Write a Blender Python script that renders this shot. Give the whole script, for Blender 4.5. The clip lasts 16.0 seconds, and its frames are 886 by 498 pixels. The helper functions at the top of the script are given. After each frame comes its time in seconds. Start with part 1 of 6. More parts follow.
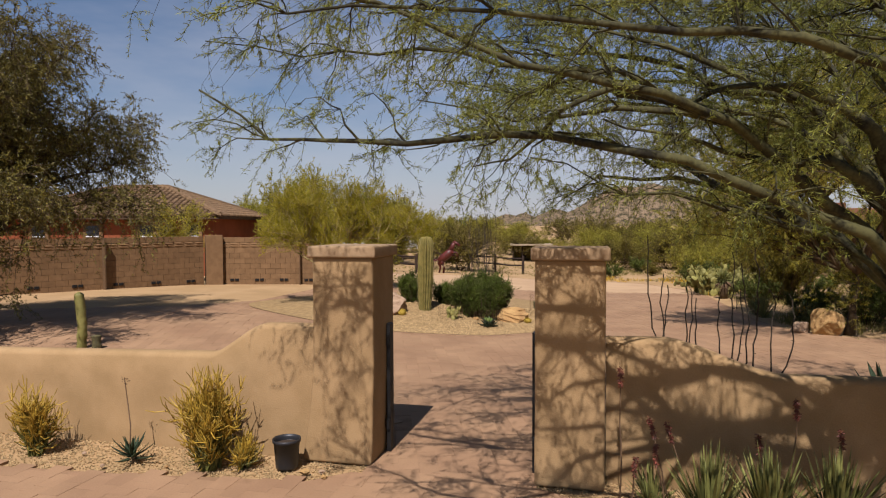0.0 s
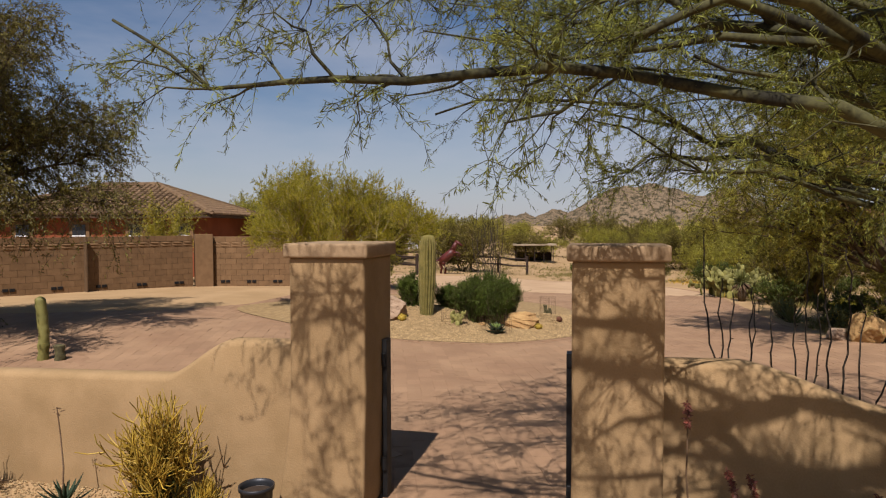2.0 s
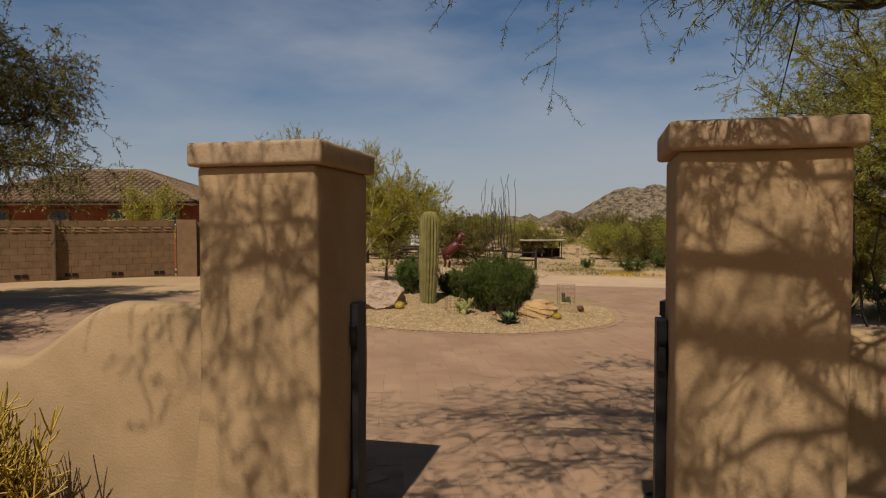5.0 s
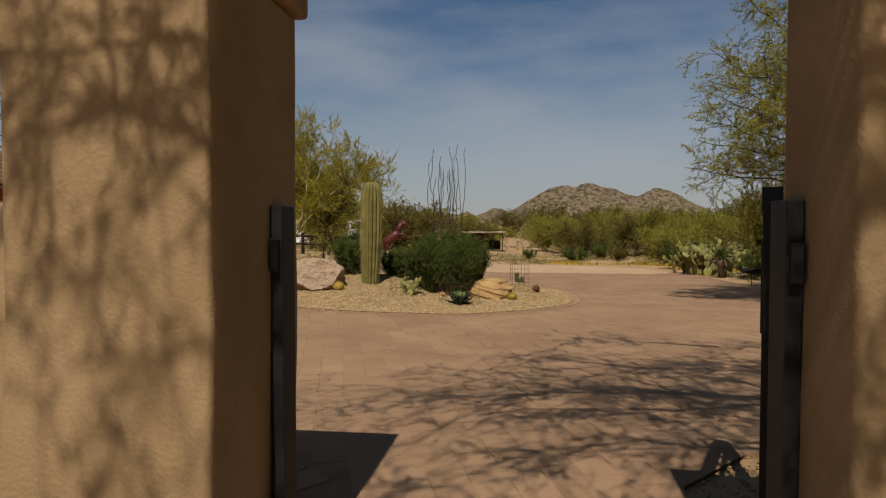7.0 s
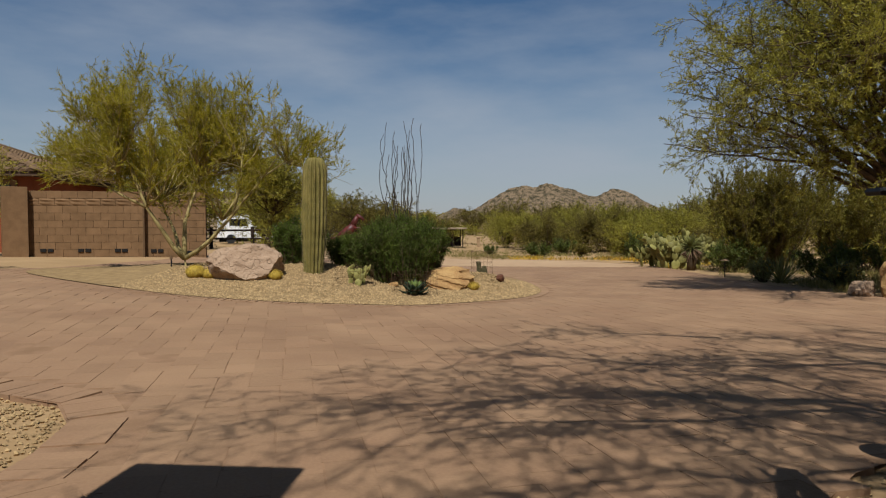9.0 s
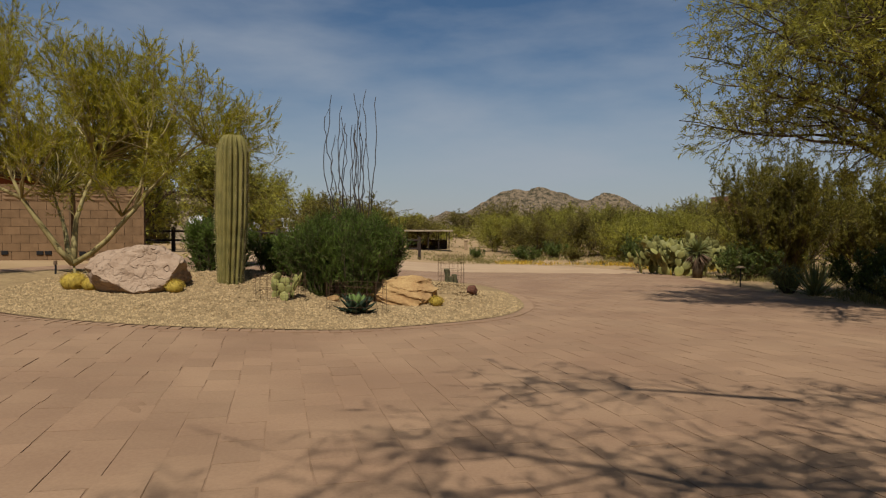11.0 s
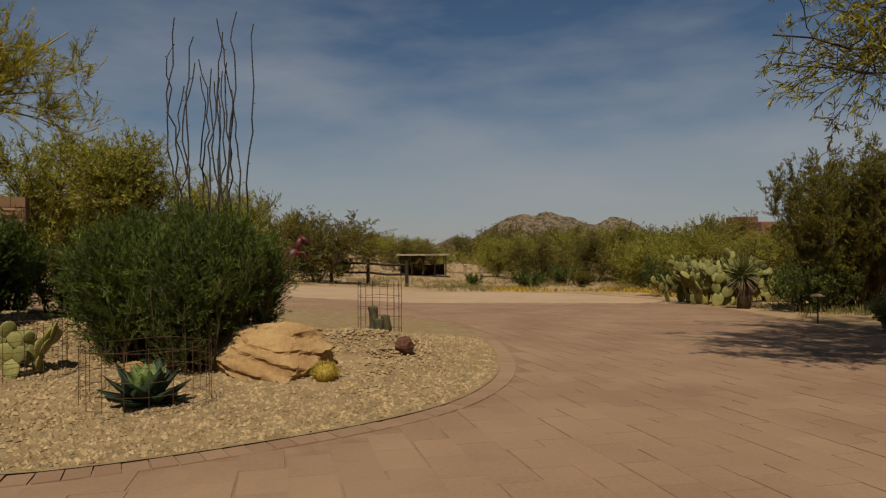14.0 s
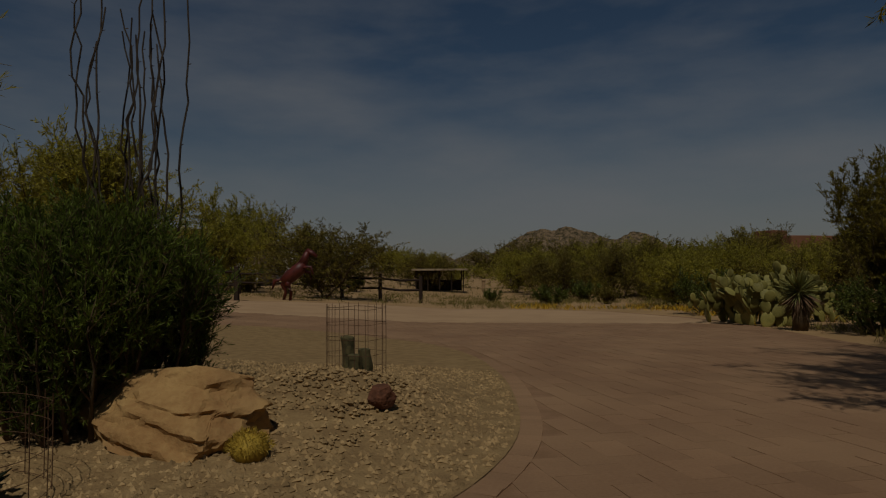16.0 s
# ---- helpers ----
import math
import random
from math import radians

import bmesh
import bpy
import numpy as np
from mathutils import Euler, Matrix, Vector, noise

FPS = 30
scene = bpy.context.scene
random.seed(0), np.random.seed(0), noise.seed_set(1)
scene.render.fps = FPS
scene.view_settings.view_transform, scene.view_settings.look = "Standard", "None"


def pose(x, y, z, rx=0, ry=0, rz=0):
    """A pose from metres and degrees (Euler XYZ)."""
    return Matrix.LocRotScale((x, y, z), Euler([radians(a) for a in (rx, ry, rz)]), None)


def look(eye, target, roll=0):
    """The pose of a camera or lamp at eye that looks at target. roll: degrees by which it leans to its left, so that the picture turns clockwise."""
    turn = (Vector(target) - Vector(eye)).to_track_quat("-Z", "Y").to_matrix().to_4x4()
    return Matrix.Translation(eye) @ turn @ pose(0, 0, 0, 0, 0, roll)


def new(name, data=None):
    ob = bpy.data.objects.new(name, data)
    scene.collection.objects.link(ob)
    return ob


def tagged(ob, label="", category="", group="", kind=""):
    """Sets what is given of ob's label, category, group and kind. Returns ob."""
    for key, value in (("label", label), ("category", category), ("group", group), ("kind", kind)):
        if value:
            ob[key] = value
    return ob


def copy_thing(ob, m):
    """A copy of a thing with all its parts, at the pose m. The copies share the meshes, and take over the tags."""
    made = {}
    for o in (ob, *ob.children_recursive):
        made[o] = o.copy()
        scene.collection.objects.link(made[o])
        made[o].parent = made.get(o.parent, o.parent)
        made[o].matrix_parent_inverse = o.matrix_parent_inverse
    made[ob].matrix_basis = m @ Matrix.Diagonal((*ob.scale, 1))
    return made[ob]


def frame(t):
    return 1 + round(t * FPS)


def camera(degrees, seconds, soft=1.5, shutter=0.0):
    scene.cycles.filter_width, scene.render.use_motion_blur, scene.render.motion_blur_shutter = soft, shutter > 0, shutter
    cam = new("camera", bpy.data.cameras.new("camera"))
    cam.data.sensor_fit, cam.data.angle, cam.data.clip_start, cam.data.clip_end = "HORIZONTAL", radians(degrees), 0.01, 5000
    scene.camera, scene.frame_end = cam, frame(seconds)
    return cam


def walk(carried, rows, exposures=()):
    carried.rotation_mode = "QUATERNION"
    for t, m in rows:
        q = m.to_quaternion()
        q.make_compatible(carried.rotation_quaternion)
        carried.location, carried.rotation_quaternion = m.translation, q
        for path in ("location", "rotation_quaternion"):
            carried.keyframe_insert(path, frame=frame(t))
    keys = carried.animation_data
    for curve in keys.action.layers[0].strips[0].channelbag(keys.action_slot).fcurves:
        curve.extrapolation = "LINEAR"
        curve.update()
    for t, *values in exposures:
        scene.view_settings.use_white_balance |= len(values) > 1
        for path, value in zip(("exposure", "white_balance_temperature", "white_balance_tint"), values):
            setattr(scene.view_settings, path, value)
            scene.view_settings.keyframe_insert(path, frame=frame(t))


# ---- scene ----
cam = camera(68.8, 16.0, soft=1.2)
PATH = [
    (0, (1.438, -6.094, 2.424), (0.988, -4.146, 2.347), -0.2),
    (1, (1.232, -5.42, 2.379), (0.782, -3.473, 2.304), -0.2),
    (1.5, (1.136, -5.141, 2.384), (0.688, -3.193, 2.306), -0.0),
    (2, (1.066, -4.829, 2.356), (0.616, -2.882, 2.28), -0.2),
    (2.5, (0.945, -4.521, 2.286), (0.501, -2.573, 2.217), -0.0),
    (3, (0.859, -4.179, 2.234), (0.41, -2.232, 2.158), -0.2),
    (3.5, (0.785, -3.892, 2.145), (0.337, -1.944, 2.069), -0.0),
    (4, (0.698, -3.559, 2.04), (0.25, -1.611, 1.965), -0.2),
    (4.2, (0.7, -3.407, 1.993), (0.23, -1.465, 1.921), -0.0),
    (6.5, (0.28, -2.017, 1.419), (-0.071, -0.049, 1.342), -0.3),
    (7, (0.201, -1.695, 1.307), (-0.071, 0.285, 1.229), -0.1),
    (7.5, (0.122, -1.374, 1.202), (-0.094, 0.613, 1.123), -0.1),
    (8, (0.119, -1.058, 1.119), (-0.075, 0.931, 1.041), -0.2),
    (8.5, (0.083, -0.729, 1.057), (-0.082, 1.263, 0.978), -0.0),
    (9, (0.14, -0.33, 0.99), (-0.011, 1.662, 0.912), -0.0),
    (11.5, (0.58, 2.883, 0.9), (0.455, 4.879, 0.84), 0.3),
    (12, (0.731, 3.697, 0.881), (0.598, 5.691, 0.832), 0.5),
    (12.5, (0.814, 4.416, 0.854), (0.681, 6.411, 0.817), 0.5),
    (13, (0.879, 5.049, 0.816), (0.744, 7.044, 0.793), 0.3),
    (13.5, (0.949, 5.593, 0.782), (0.806, 7.587, 0.778), -0.0),
    (14, (0.979, 6.071, 0.757), (0.828, 8.066, 0.769), -0.3),
    (14.5, (1.008, 6.498, 0.747), (0.842, 8.491, 0.774), -0.4),
    (15, (1.023, 6.91, 0.739), (0.842, 8.901, 0.777), -0.3),
    (15.5, (1.019, 7.293, 0.736), (0.823, 9.283, 0.784), -0.3),
    (16, (0.996, 7.644, 0.73), (0.786, 9.632, 0.789), -0.3),
]
EXPOSURES = [(0, 0.40, 6400, 19), (4.0, 0.12, 6450, 15), (6.5, -0.10, 6700, 12), (9.0, 0.04, 6200, 10), (11.5, -0.05, 6350, 10), (13.0, -0.17, 6600, 11), (14.0, -0.30, 6850, 11),
             (14.5, -0.55, 6900, 11), (15.0, -0.90, 6950, 11), (15.5, -1.37, 7000, 11), (16.0, -1.85, 7000, 11)]
walk(cam, [(t, look(eye, target, roll)) for t, eye, target, roll in PATH], EXPOSURES)

# ---- light ----
SUN_EL, SUN_AZ = 56.0, -1.5          # degrees; azimuth from -y towards +x
world = bpy.data.worlds.new("sky")
scene.world = world
world.use_nodes = True
wn = world.node_tree
sky = wn.nodes.new("ShaderNodeTexSky")
sky.sky_type, sky.sun_disc = "NISHITA", False
sky.sun_elevation, sky.sun_rotation = radians(SUN_EL), radians(180.0 - SUN_AZ)
sky.air_density, sky.dust_density, sky.ozone_density, sky.altitude = 1.1, 0.35, 3.0, 300
# thin streaks of high cloud over the blue
tc = wn.nodes.new("ShaderNodeTexCoord")
mp = wn.nodes.new("ShaderNodeMapping")
mp.inputs["Scale"].default_value = (1.3, 1.0, 4.5)
mp.inputs["Rotation"].default_value = (0.12, 0.25, 0.3)
cn = wn.nodes.new("ShaderNodeTexNoise")
cn.inputs["Scale"].default_value, cn.inputs["Detail"].default_value, cn.inputs["Roughness"].default_value = 1.6, 7, 0.52
cr = wn.nodes.new("ShaderNodeValToRGB")
cr.color_ramp.elements[0].position, cr.color_ramp.elements[1].position = 0.42, 0.74
cr.color_ramp.elements[1].color = (0.66, 0.66, 0.66, 1)
cm = wn.nodes.new("ShaderNodeMixRGB")
cm.inputs[2].default_value = (7.4, 7.9, 8.6, 1)
wn.links.new(tc.outputs["Generated"], mp.inputs["Vector"])
wn.links.new(mp.outputs[0], cn.inputs["Vector"])
wn.links.new(cn.outputs[0], cr.inputs[0])
zsep = wn.nodes.new("ShaderNodeSeparateXYZ")
wn.links.new(tc.outputs["Generated"], zsep.inputs[0])
thin = wn.nodes.new("ShaderNodeMapRange")
thin.inputs[1].default_value, thin.inputs[2].default_value, thin.inputs[3].default_value, thin.inputs[4].default_value = 0.35, 0.75, 1.0, 0.25
wn.links.new(zsep.outputs[2], thin.inputs[0])
veil = wn.nodes.new("ShaderNodeMath")
veil.operation = "MULTIPLY"
wn.links.new(cr.outputs[0], veil.inputs[0])
wn.links.new(thin.outputs[0], veil.inputs[1])
wn.links.new(veil.outputs[0], cm.inputs[0])
sat = wn.nodes.new("ShaderNodeHueSaturation")
sat.inputs["Saturation"].default_value = 1.14
wn.links.new(sky.outputs[0], sat.inputs["Color"])
wn.links.new(sat.outputs[0], cm.inputs[1])
# pale haze low over the horizon
sep = wn.nodes.new("ShaderNodeSeparateXYZ")
wn.links.new(tc.outputs["Generated"], sep.inputs[0])
hz = wn.nodes.new("ShaderNodeMapRange")
hz.interpolation_type = "SMOOTHSTEP"
hz.inputs[1].default_value, hz.inputs[2].default_value, hz.inputs[3].default_value, hz.inputs[4].default_value = -0.05, 0.28, 0.7, 0.0
wn.links.new(sep.outputs[2], hz.inputs[0])
hm = wn.nodes.new("ShaderNodeMixRGB")
hm.inputs[2].default_value = (6.6, 7.1, 7.9, 1)
wn.links.new(hz.outputs[0], hm.inputs[0])
wn.links.new(cm.outputs[0], hm.inputs[1])
bg = wn.nodes["Background"]
wn.links.new(hm.outputs[0], bg.inputs[0])
bg.inputs[1].default_value = 0.052
sun = new("sun", bpy.data.lights.new("sun", "SUN"))
sun.data.energy, sun.data.angle, sun.data.color = 5.0, radians(0.53), (1.0, 0.98, 0.95)
sx = math.cos(radians(SUN_EL))
sun.matrix_world = look((sx * math.sin(radians(SUN_AZ)) * 30, -sx * math.cos(radians(SUN_AZ)) * 30, math.sin(radians(SUN_EL)) * 30), (0, 0, 0))

# ---- materials ----
def material(name, base, base2=None, rough=0.85, scale=6.0, fine=60.0, bump=0.3, spec=0.3, metal=0.0, island=0.0, obj=0.0, stain=0.0,
             through_light=0.0, contrast=(0.35, 0.65), bump_dist=0.01, stain_color=None):
    """Two-scale noise between two colours, fine relief; island/obj: spread of brightness piece by piece; through_light: leaf translucency."""
    m = bpy.data.materials.new(name)
    m.use_nodes = True
    n, ln = m.node_tree.nodes, m.node_tree.links
    b = n["Principled BSDF"]
    b.inputs["Roughness"].default_value, b.inputs["Metallic"].default_value = rough, metal
    b.inputs["Specular IOR Level"].default_value = spec
    base2 = base2 or tuple(c * 0.78 for c in base)
    co = n.new("ShaderNodeNewGeometry")
    big = n.new("ShaderNodeTexNoise")
    big.inputs["Scale"].default_value, big.inputs["Detail"].default_value = scale, 5
    small = n.new("ShaderNodeTexNoise")
    small.inputs["Scale"].default_value, small.inputs["Detail"].default_value = fine, 3
    ln.new(co.outputs["Position"], big.inputs["Vector"])
    ln.new(co.outputs["Position"], small.inputs["Vector"])
    add = n.new("ShaderNodeMath")
    add.operation = "MULTIPLY_ADD"
    ln.new(small.outputs[0], add.inputs[0])
    add.inputs[1].default_value = 0.45
    ln.new(big.outputs[0], add.inputs[2])
    ramp = n.new("ShaderNodeValToRGB")
    e = ramp.color_ramp.elements
    e[0].position, e[1].position = contrast[0] + 0.22, contrast[1] + 0.22
    e[0].color, e[1].color = (*base2, 1), (*base, 1)
    ln.new(add.outputs[0], ramp.inputs[0])
    col = ramp.outputs[0]
    if island or obj:
        src = n.new("ShaderNodeNewGeometry").outputs["Random Per Island"] if island else n.new("ShaderNodeObjectInfo").outputs["Random"]
        mr = n.new("ShaderNodeMapRange")
        k = island or obj
        mr.inputs[3].default_value, mr.inputs[4].default_value = 1 - k, 1 + k
        ln.new(src, mr.inputs[0])
        hv = n.new("ShaderNodeHueSaturation")
        ln.new(mr.outputs[0], hv.inputs["Value"])
        ln.new(col, hv.inputs["Color"])
        col = hv.outputs[0]
    if stain:
        st = n.new("ShaderNodeTexNoise")
        st.inputs["Scale"].default_value, st.inputs["Detail"].default_value, st.inputs["Distortion"].default_value = 1.1, 6, 0.6
        ln.new(co.outputs["Position"], st.inputs["Vector"])
        sr = n.new("ShaderNodeMapRange")
        sr.inputs[1].default_value, sr.inputs[2].default_value, sr.inputs[4].default_value = 0.48, 0.75, stain
        ln.new(st.outputs[0], sr.inputs[0])
        mx = n.new("ShaderNodeMixRGB")
        mx.inputs[2].default_value = (*(stain_color or tuple(c * 0.55 for c in base)), 1)
        ln.new(sr.outputs[0], mx.inputs[0])
        ln.new(col, mx.inputs[1])
        col = mx.outputs[0]
    ln.new(col, b.inputs["Base Color"])
    if bump:
        bp = n.new("ShaderNodeBump")
        bp.inputs["Strength"].default_value, bp.inputs["Distance"].default_value = bump, bump_dist
        ln.new(add.outputs[0], bp.inputs["Height"])
        ln.new(bp.outputs[0], b.inputs["Normal"])
    if through_light:
        tr = n.new("ShaderNodeBsdfTranslucent")
        ln.new(col, tr.inputs[0])
        mixs = n.new("ShaderNodeMixShader")
        mixs.inputs[0].default_value = through_light
        ln.new(b.outputs[0], mixs.inputs[1])
        ln.new(tr.outputs[0], mixs.inputs[2])
        ln.new(mixs.outputs[0], n["Material Output"].inputs[0])
    return m


M = {}
M["stucco"] = material("tan_stucco", (0.332, 0.214, 0.101), (0.273, 0.174, 0.0786), 0.92, 3.0, 70, 0.5, 0.15, stain=0.25, bump_dist=0.012)
M["stucco_cap"] = material("cap_stucco", (0.338, 0.226, 0.122), (0.273, 0.18, 0.0939), 0.9, 5.0, 60, 0.5, 0.15, stain=0.3)
M["block"] = material("block_wall", (0.195, 0.113, 0.0538), (0.156, 0.0902, 0.0422), 0.93, 5.0, 50, 0.4, 0.1, obj=0.09)
M["mortar"] = material("mortar", (0.13, 0.0785, 0.0398), None, 0.95, 9, 60, 0.2, 0.1)
M["paver"] = material("paver", (0.289, 0.175, 0.093), (0.237, 0.137, 0.0732), 0.88, 0.9, 60, 0.3, 0.2, obj=0.07, stain=0.22)
M["paver_bed"] = material("paver_rest", (0.289, 0.175, 0.093), (0.237, 0.137, 0.0732), 0.88, 0.9, 60, 0.3, 0.2, island=0.065, stain=0.22)
M["joint_sand"] = material("joint_sand", (0.272, 0.162, 0.0905), (0.208, 0.122, 0.0645), 0.95, 5, 90, 0.3, 0.1)
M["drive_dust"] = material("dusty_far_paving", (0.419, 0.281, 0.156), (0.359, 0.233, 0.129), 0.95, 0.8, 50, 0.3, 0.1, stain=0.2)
M["sand"] = material("desert_sand", (0.366, 0.237, 0.115), (0.296, 0.189, 0.0873), 0.95, 0.6, 30, 0.4, 0.1, stain=0.3)
M["gravel_bed"] = material("gravel_bed", (0.293, 0.198, 0.0897), (0.215, 0.139, 0.0632), 0.95, 9, 70, 0.9, 0.1, bump_dist=0.02)
M["gravel"] = material("gravel", (0.332, 0.226, 0.105), (0.26, 0.172, 0.0771), 0.9, 9, 80, 0.3, 0.2, island=0.35)
M["boulder"] = material("boulder", (0.39, 0.244, 0.0939), (0.286, 0.158, 0.0586), 0.9, 4, 30, 0.8, 0.2, stain=0.9, stain_color=(0.156, 0.0696, 0.0352), bump_dist=0.03)
M["boulder_pale"] = material("boulder_pale", (0.358, 0.244, 0.152), (0.28, 0.183, 0.11), 0.9, 5, 35, 0.8, 0.2, stain=0.14, bump_dist=0.03)
M["saguaro"] = material("saguaro_skin", (0.195, 0.154, 0.04), (0.115, 0.0975, 0.0242), 0.75, 5, 50, 0.4, 0.2)
M["spine"] = material("spine", (0.34, 0.258, 0.112), None, 0.8, 9, 60, 0.0)
M["bark"] = material("bark", (0.0975, 0.0669, 0.0327), (0.052, 0.0349, 0.0187), 0.9, 10, 60, 0.6, 0.2, bump_dist=0.01)
M["green_bark"] = material("palo_verde_bark", (0.351, 0.27, 0.101), (0.211, 0.16, 0.0569), 0.8, 7, 50, 0.4, 0.25)
M["mesq_bark"] = material("mesquite_bark", (0.078, 0.0712, 0.0251), (0.018, 0.0156, 0.00837), 0.85, 5, 45, 0.6, 0.2)
M["leaf_pv"] = material("palo_verde_leaf", (0.397, 0.332, 0.0219), (0.263, 0.226, 0.0153), 0.6, 3, 30, 0, 0.3, island=0.35, through_light=0.5)
M["leaf_mesq"] = material("mesquite_leaf", (0.345, 0.302, 0.0315), (0.208, 0.19, 0.0225), 0.6, 3, 30, 0, 0.3, island=0.35, through_light=0.4)
M["leaf_near"] = material("near_mesquite_leaf", (0.233, 0.239, 0.0379), (0.127, 0.141, 0.0203), 0.6, 3, 30, 0, 0.3, island=0.5, through_light=0.35)
M["leaf_olive"] = material("olive_leaf", (0.157, 0.128, 0.0196), (0.093, 0.0766, 0.0113), 0.6, 3, 30, 0, 0.3, island=0.5, through_light=0.25)
M["leaf_dark"] = material("creosote_leaf", (0.108, 0.131, 0.0177), (0.0565, 0.0717, 0.0109), 0.6, 3, 30, 0, 0.3, island=0.4, through_light=0.3)
M["leaf_needle"] = material("needle_leaf", (0.118, 0.16, 0.02), (0.055, 0.077, 0.011), 0.65, 3, 30, 0, 0.2, island=0.45, through_light=0.35)
M["leaf_shrub"] = material("shrub_leaf", (0.205, 0.168, 0.0205), (0.11, 0.0926, 0.013), 0.65, 3, 30, 0, 0.2, island=0.4, through_light=0.35)
M["red_cactus"] = material("red_cactus", (0.15, 0.0604, 0.0316), (0.09, 0.039, 0.0223), 0.9, 14, 70, 0.6, 0.15)
M["leaf_far"] = material("scrub_leaf", (0.19, 0.151, 0.0242), (0.105, 0.0858, 0.0158), 0.7, 3, 30, 0, 0.2, island=0.4, through_light=0.3)
M["iron"] = material("black_iron", (0.018, 0.017, 0.016), None, 0.55, 8, 60, 0.2, 0.4, metal=0.4)
M["rust"] = material("rusty_wire", (0.111, 0.0581, 0.0281), None, 0.8, 20, 90, 0.2, 0.3, metal=0.3)
M["hill"] = material("hill_rock", (0.185, 0.132, 0.0791), (0.04, 0.0351, 0.0186), 0.95, 0.16, 0.55, 1.0, 0.05, bump_dist=3.0, contrast=(0.36, 0.58))


def cracked(mat, scale, width=0.06, depth=0.05):
    """Adds dark-edged cracks as relief to a stone material."""
    n, ln = mat.node_tree.nodes, mat.node_tree.links
    b = n["Principled BSDF"]
    pos = n.new("ShaderNodeNewGeometry")
    warp = n.new("ShaderNodeTexNoise")
    warp.inputs["Scale"].default_value = scale * 1.2
    addv = n.new("ShaderNodeMixRGB")
    addv.inputs[0].default_value = 0.4
    vo = n.new("ShaderNodeTexVoronoi")
    vo.feature = "DISTANCE_TO_EDGE"
    vo.inputs["Scale"].default_value = scale
    mr = n.new("ShaderNodeMapRange")
    mr.inputs[2].default_value = width
    ln.new(pos.outputs["Position"], warp.inputs["Vector"])
    ln.new(pos.outputs["Position"], addv.inputs[1])
    ln.new(warp.outputs[1], addv.inputs[2])
    ln.new(addv.outputs[0], vo.inputs["Vector"])
    ln.new(vo.outputs[0], mr.inputs[0])
    bp = n.new("ShaderNodeBump")
    bp.inputs["Strength"].default_value, bp.inputs["Distance"].default_value = 1.0, depth
    ln.new(mr.outputs[0], bp.inputs["Height"])
    old = b.inputs["Normal"].links[0].from_socket
    ln.new(old, bp.inputs["Normal"])
    ln.new(bp.outputs[0], b.inputs["Normal"])


cracked(M["boulder_pale"], 4.5, 0.09, 0.011)


# ---- mesh kit ----
def mesh_object(name, verts, faces, mat, parent=None, smooth=False):
    me = bpy.data.meshes.new(name)
    me.from_pydata([tuple(v) for v in verts], [], faces)
    me.materials.append(mat)
    if smooth:
        me.shade_smooth()
    ob = new(name, me)
    if parent is not None:
        ob.parent = parent
    return ob


def part(name, bm, mat, parent=None, label="", smooth=False):
    me = bpy.data.meshes.new(name)
    bm.to_mesh(me)
    bm.free()
    me.materials.append(mat)
    if smooth:
        me.shade_smooth()
    ob = new(name, me)
    if parent is not None:
        ob.parent = parent
    if label:
        ob["label"] = label
    return ob


def empty(name, x, y, z, rz=0.0):
    ob = new(name)
    ob.empty_display_size = 0.2
    ob.matrix_world = pose(x, y, z, 0, 0, rz)
    return ob


def add_box(bm, cx, cy, cz, sx_, sy_, sz_, bevel=0.0, rz=0.0, taper=0.0):
    r = bmesh.ops.create_cube(bm, size=1.0)
    vs = r["verts"]
    for v in vs:
        k = 1.0 - taper * (v.co.z + 0.5)
        v.co = Vector((v.co.x * sx_ * k, v.co.y * sy_ * k, v.co.z * sz_))
    if bevel:
        es = list({e for v in vs for e in v.link_edges})
        out = bmesh.ops.bevel(bm, geom=es, offset=bevel, segments=3, affect="EDGES", profile=0.6)
        vs = list({v for f in out["faces"] for v in f.verts} | {v for v in vs if v.is_valid})
    m = pose(cx, cy, cz, 0, 0, rz)
    for v in vs:
        v.co = m @ v.co
    return vs


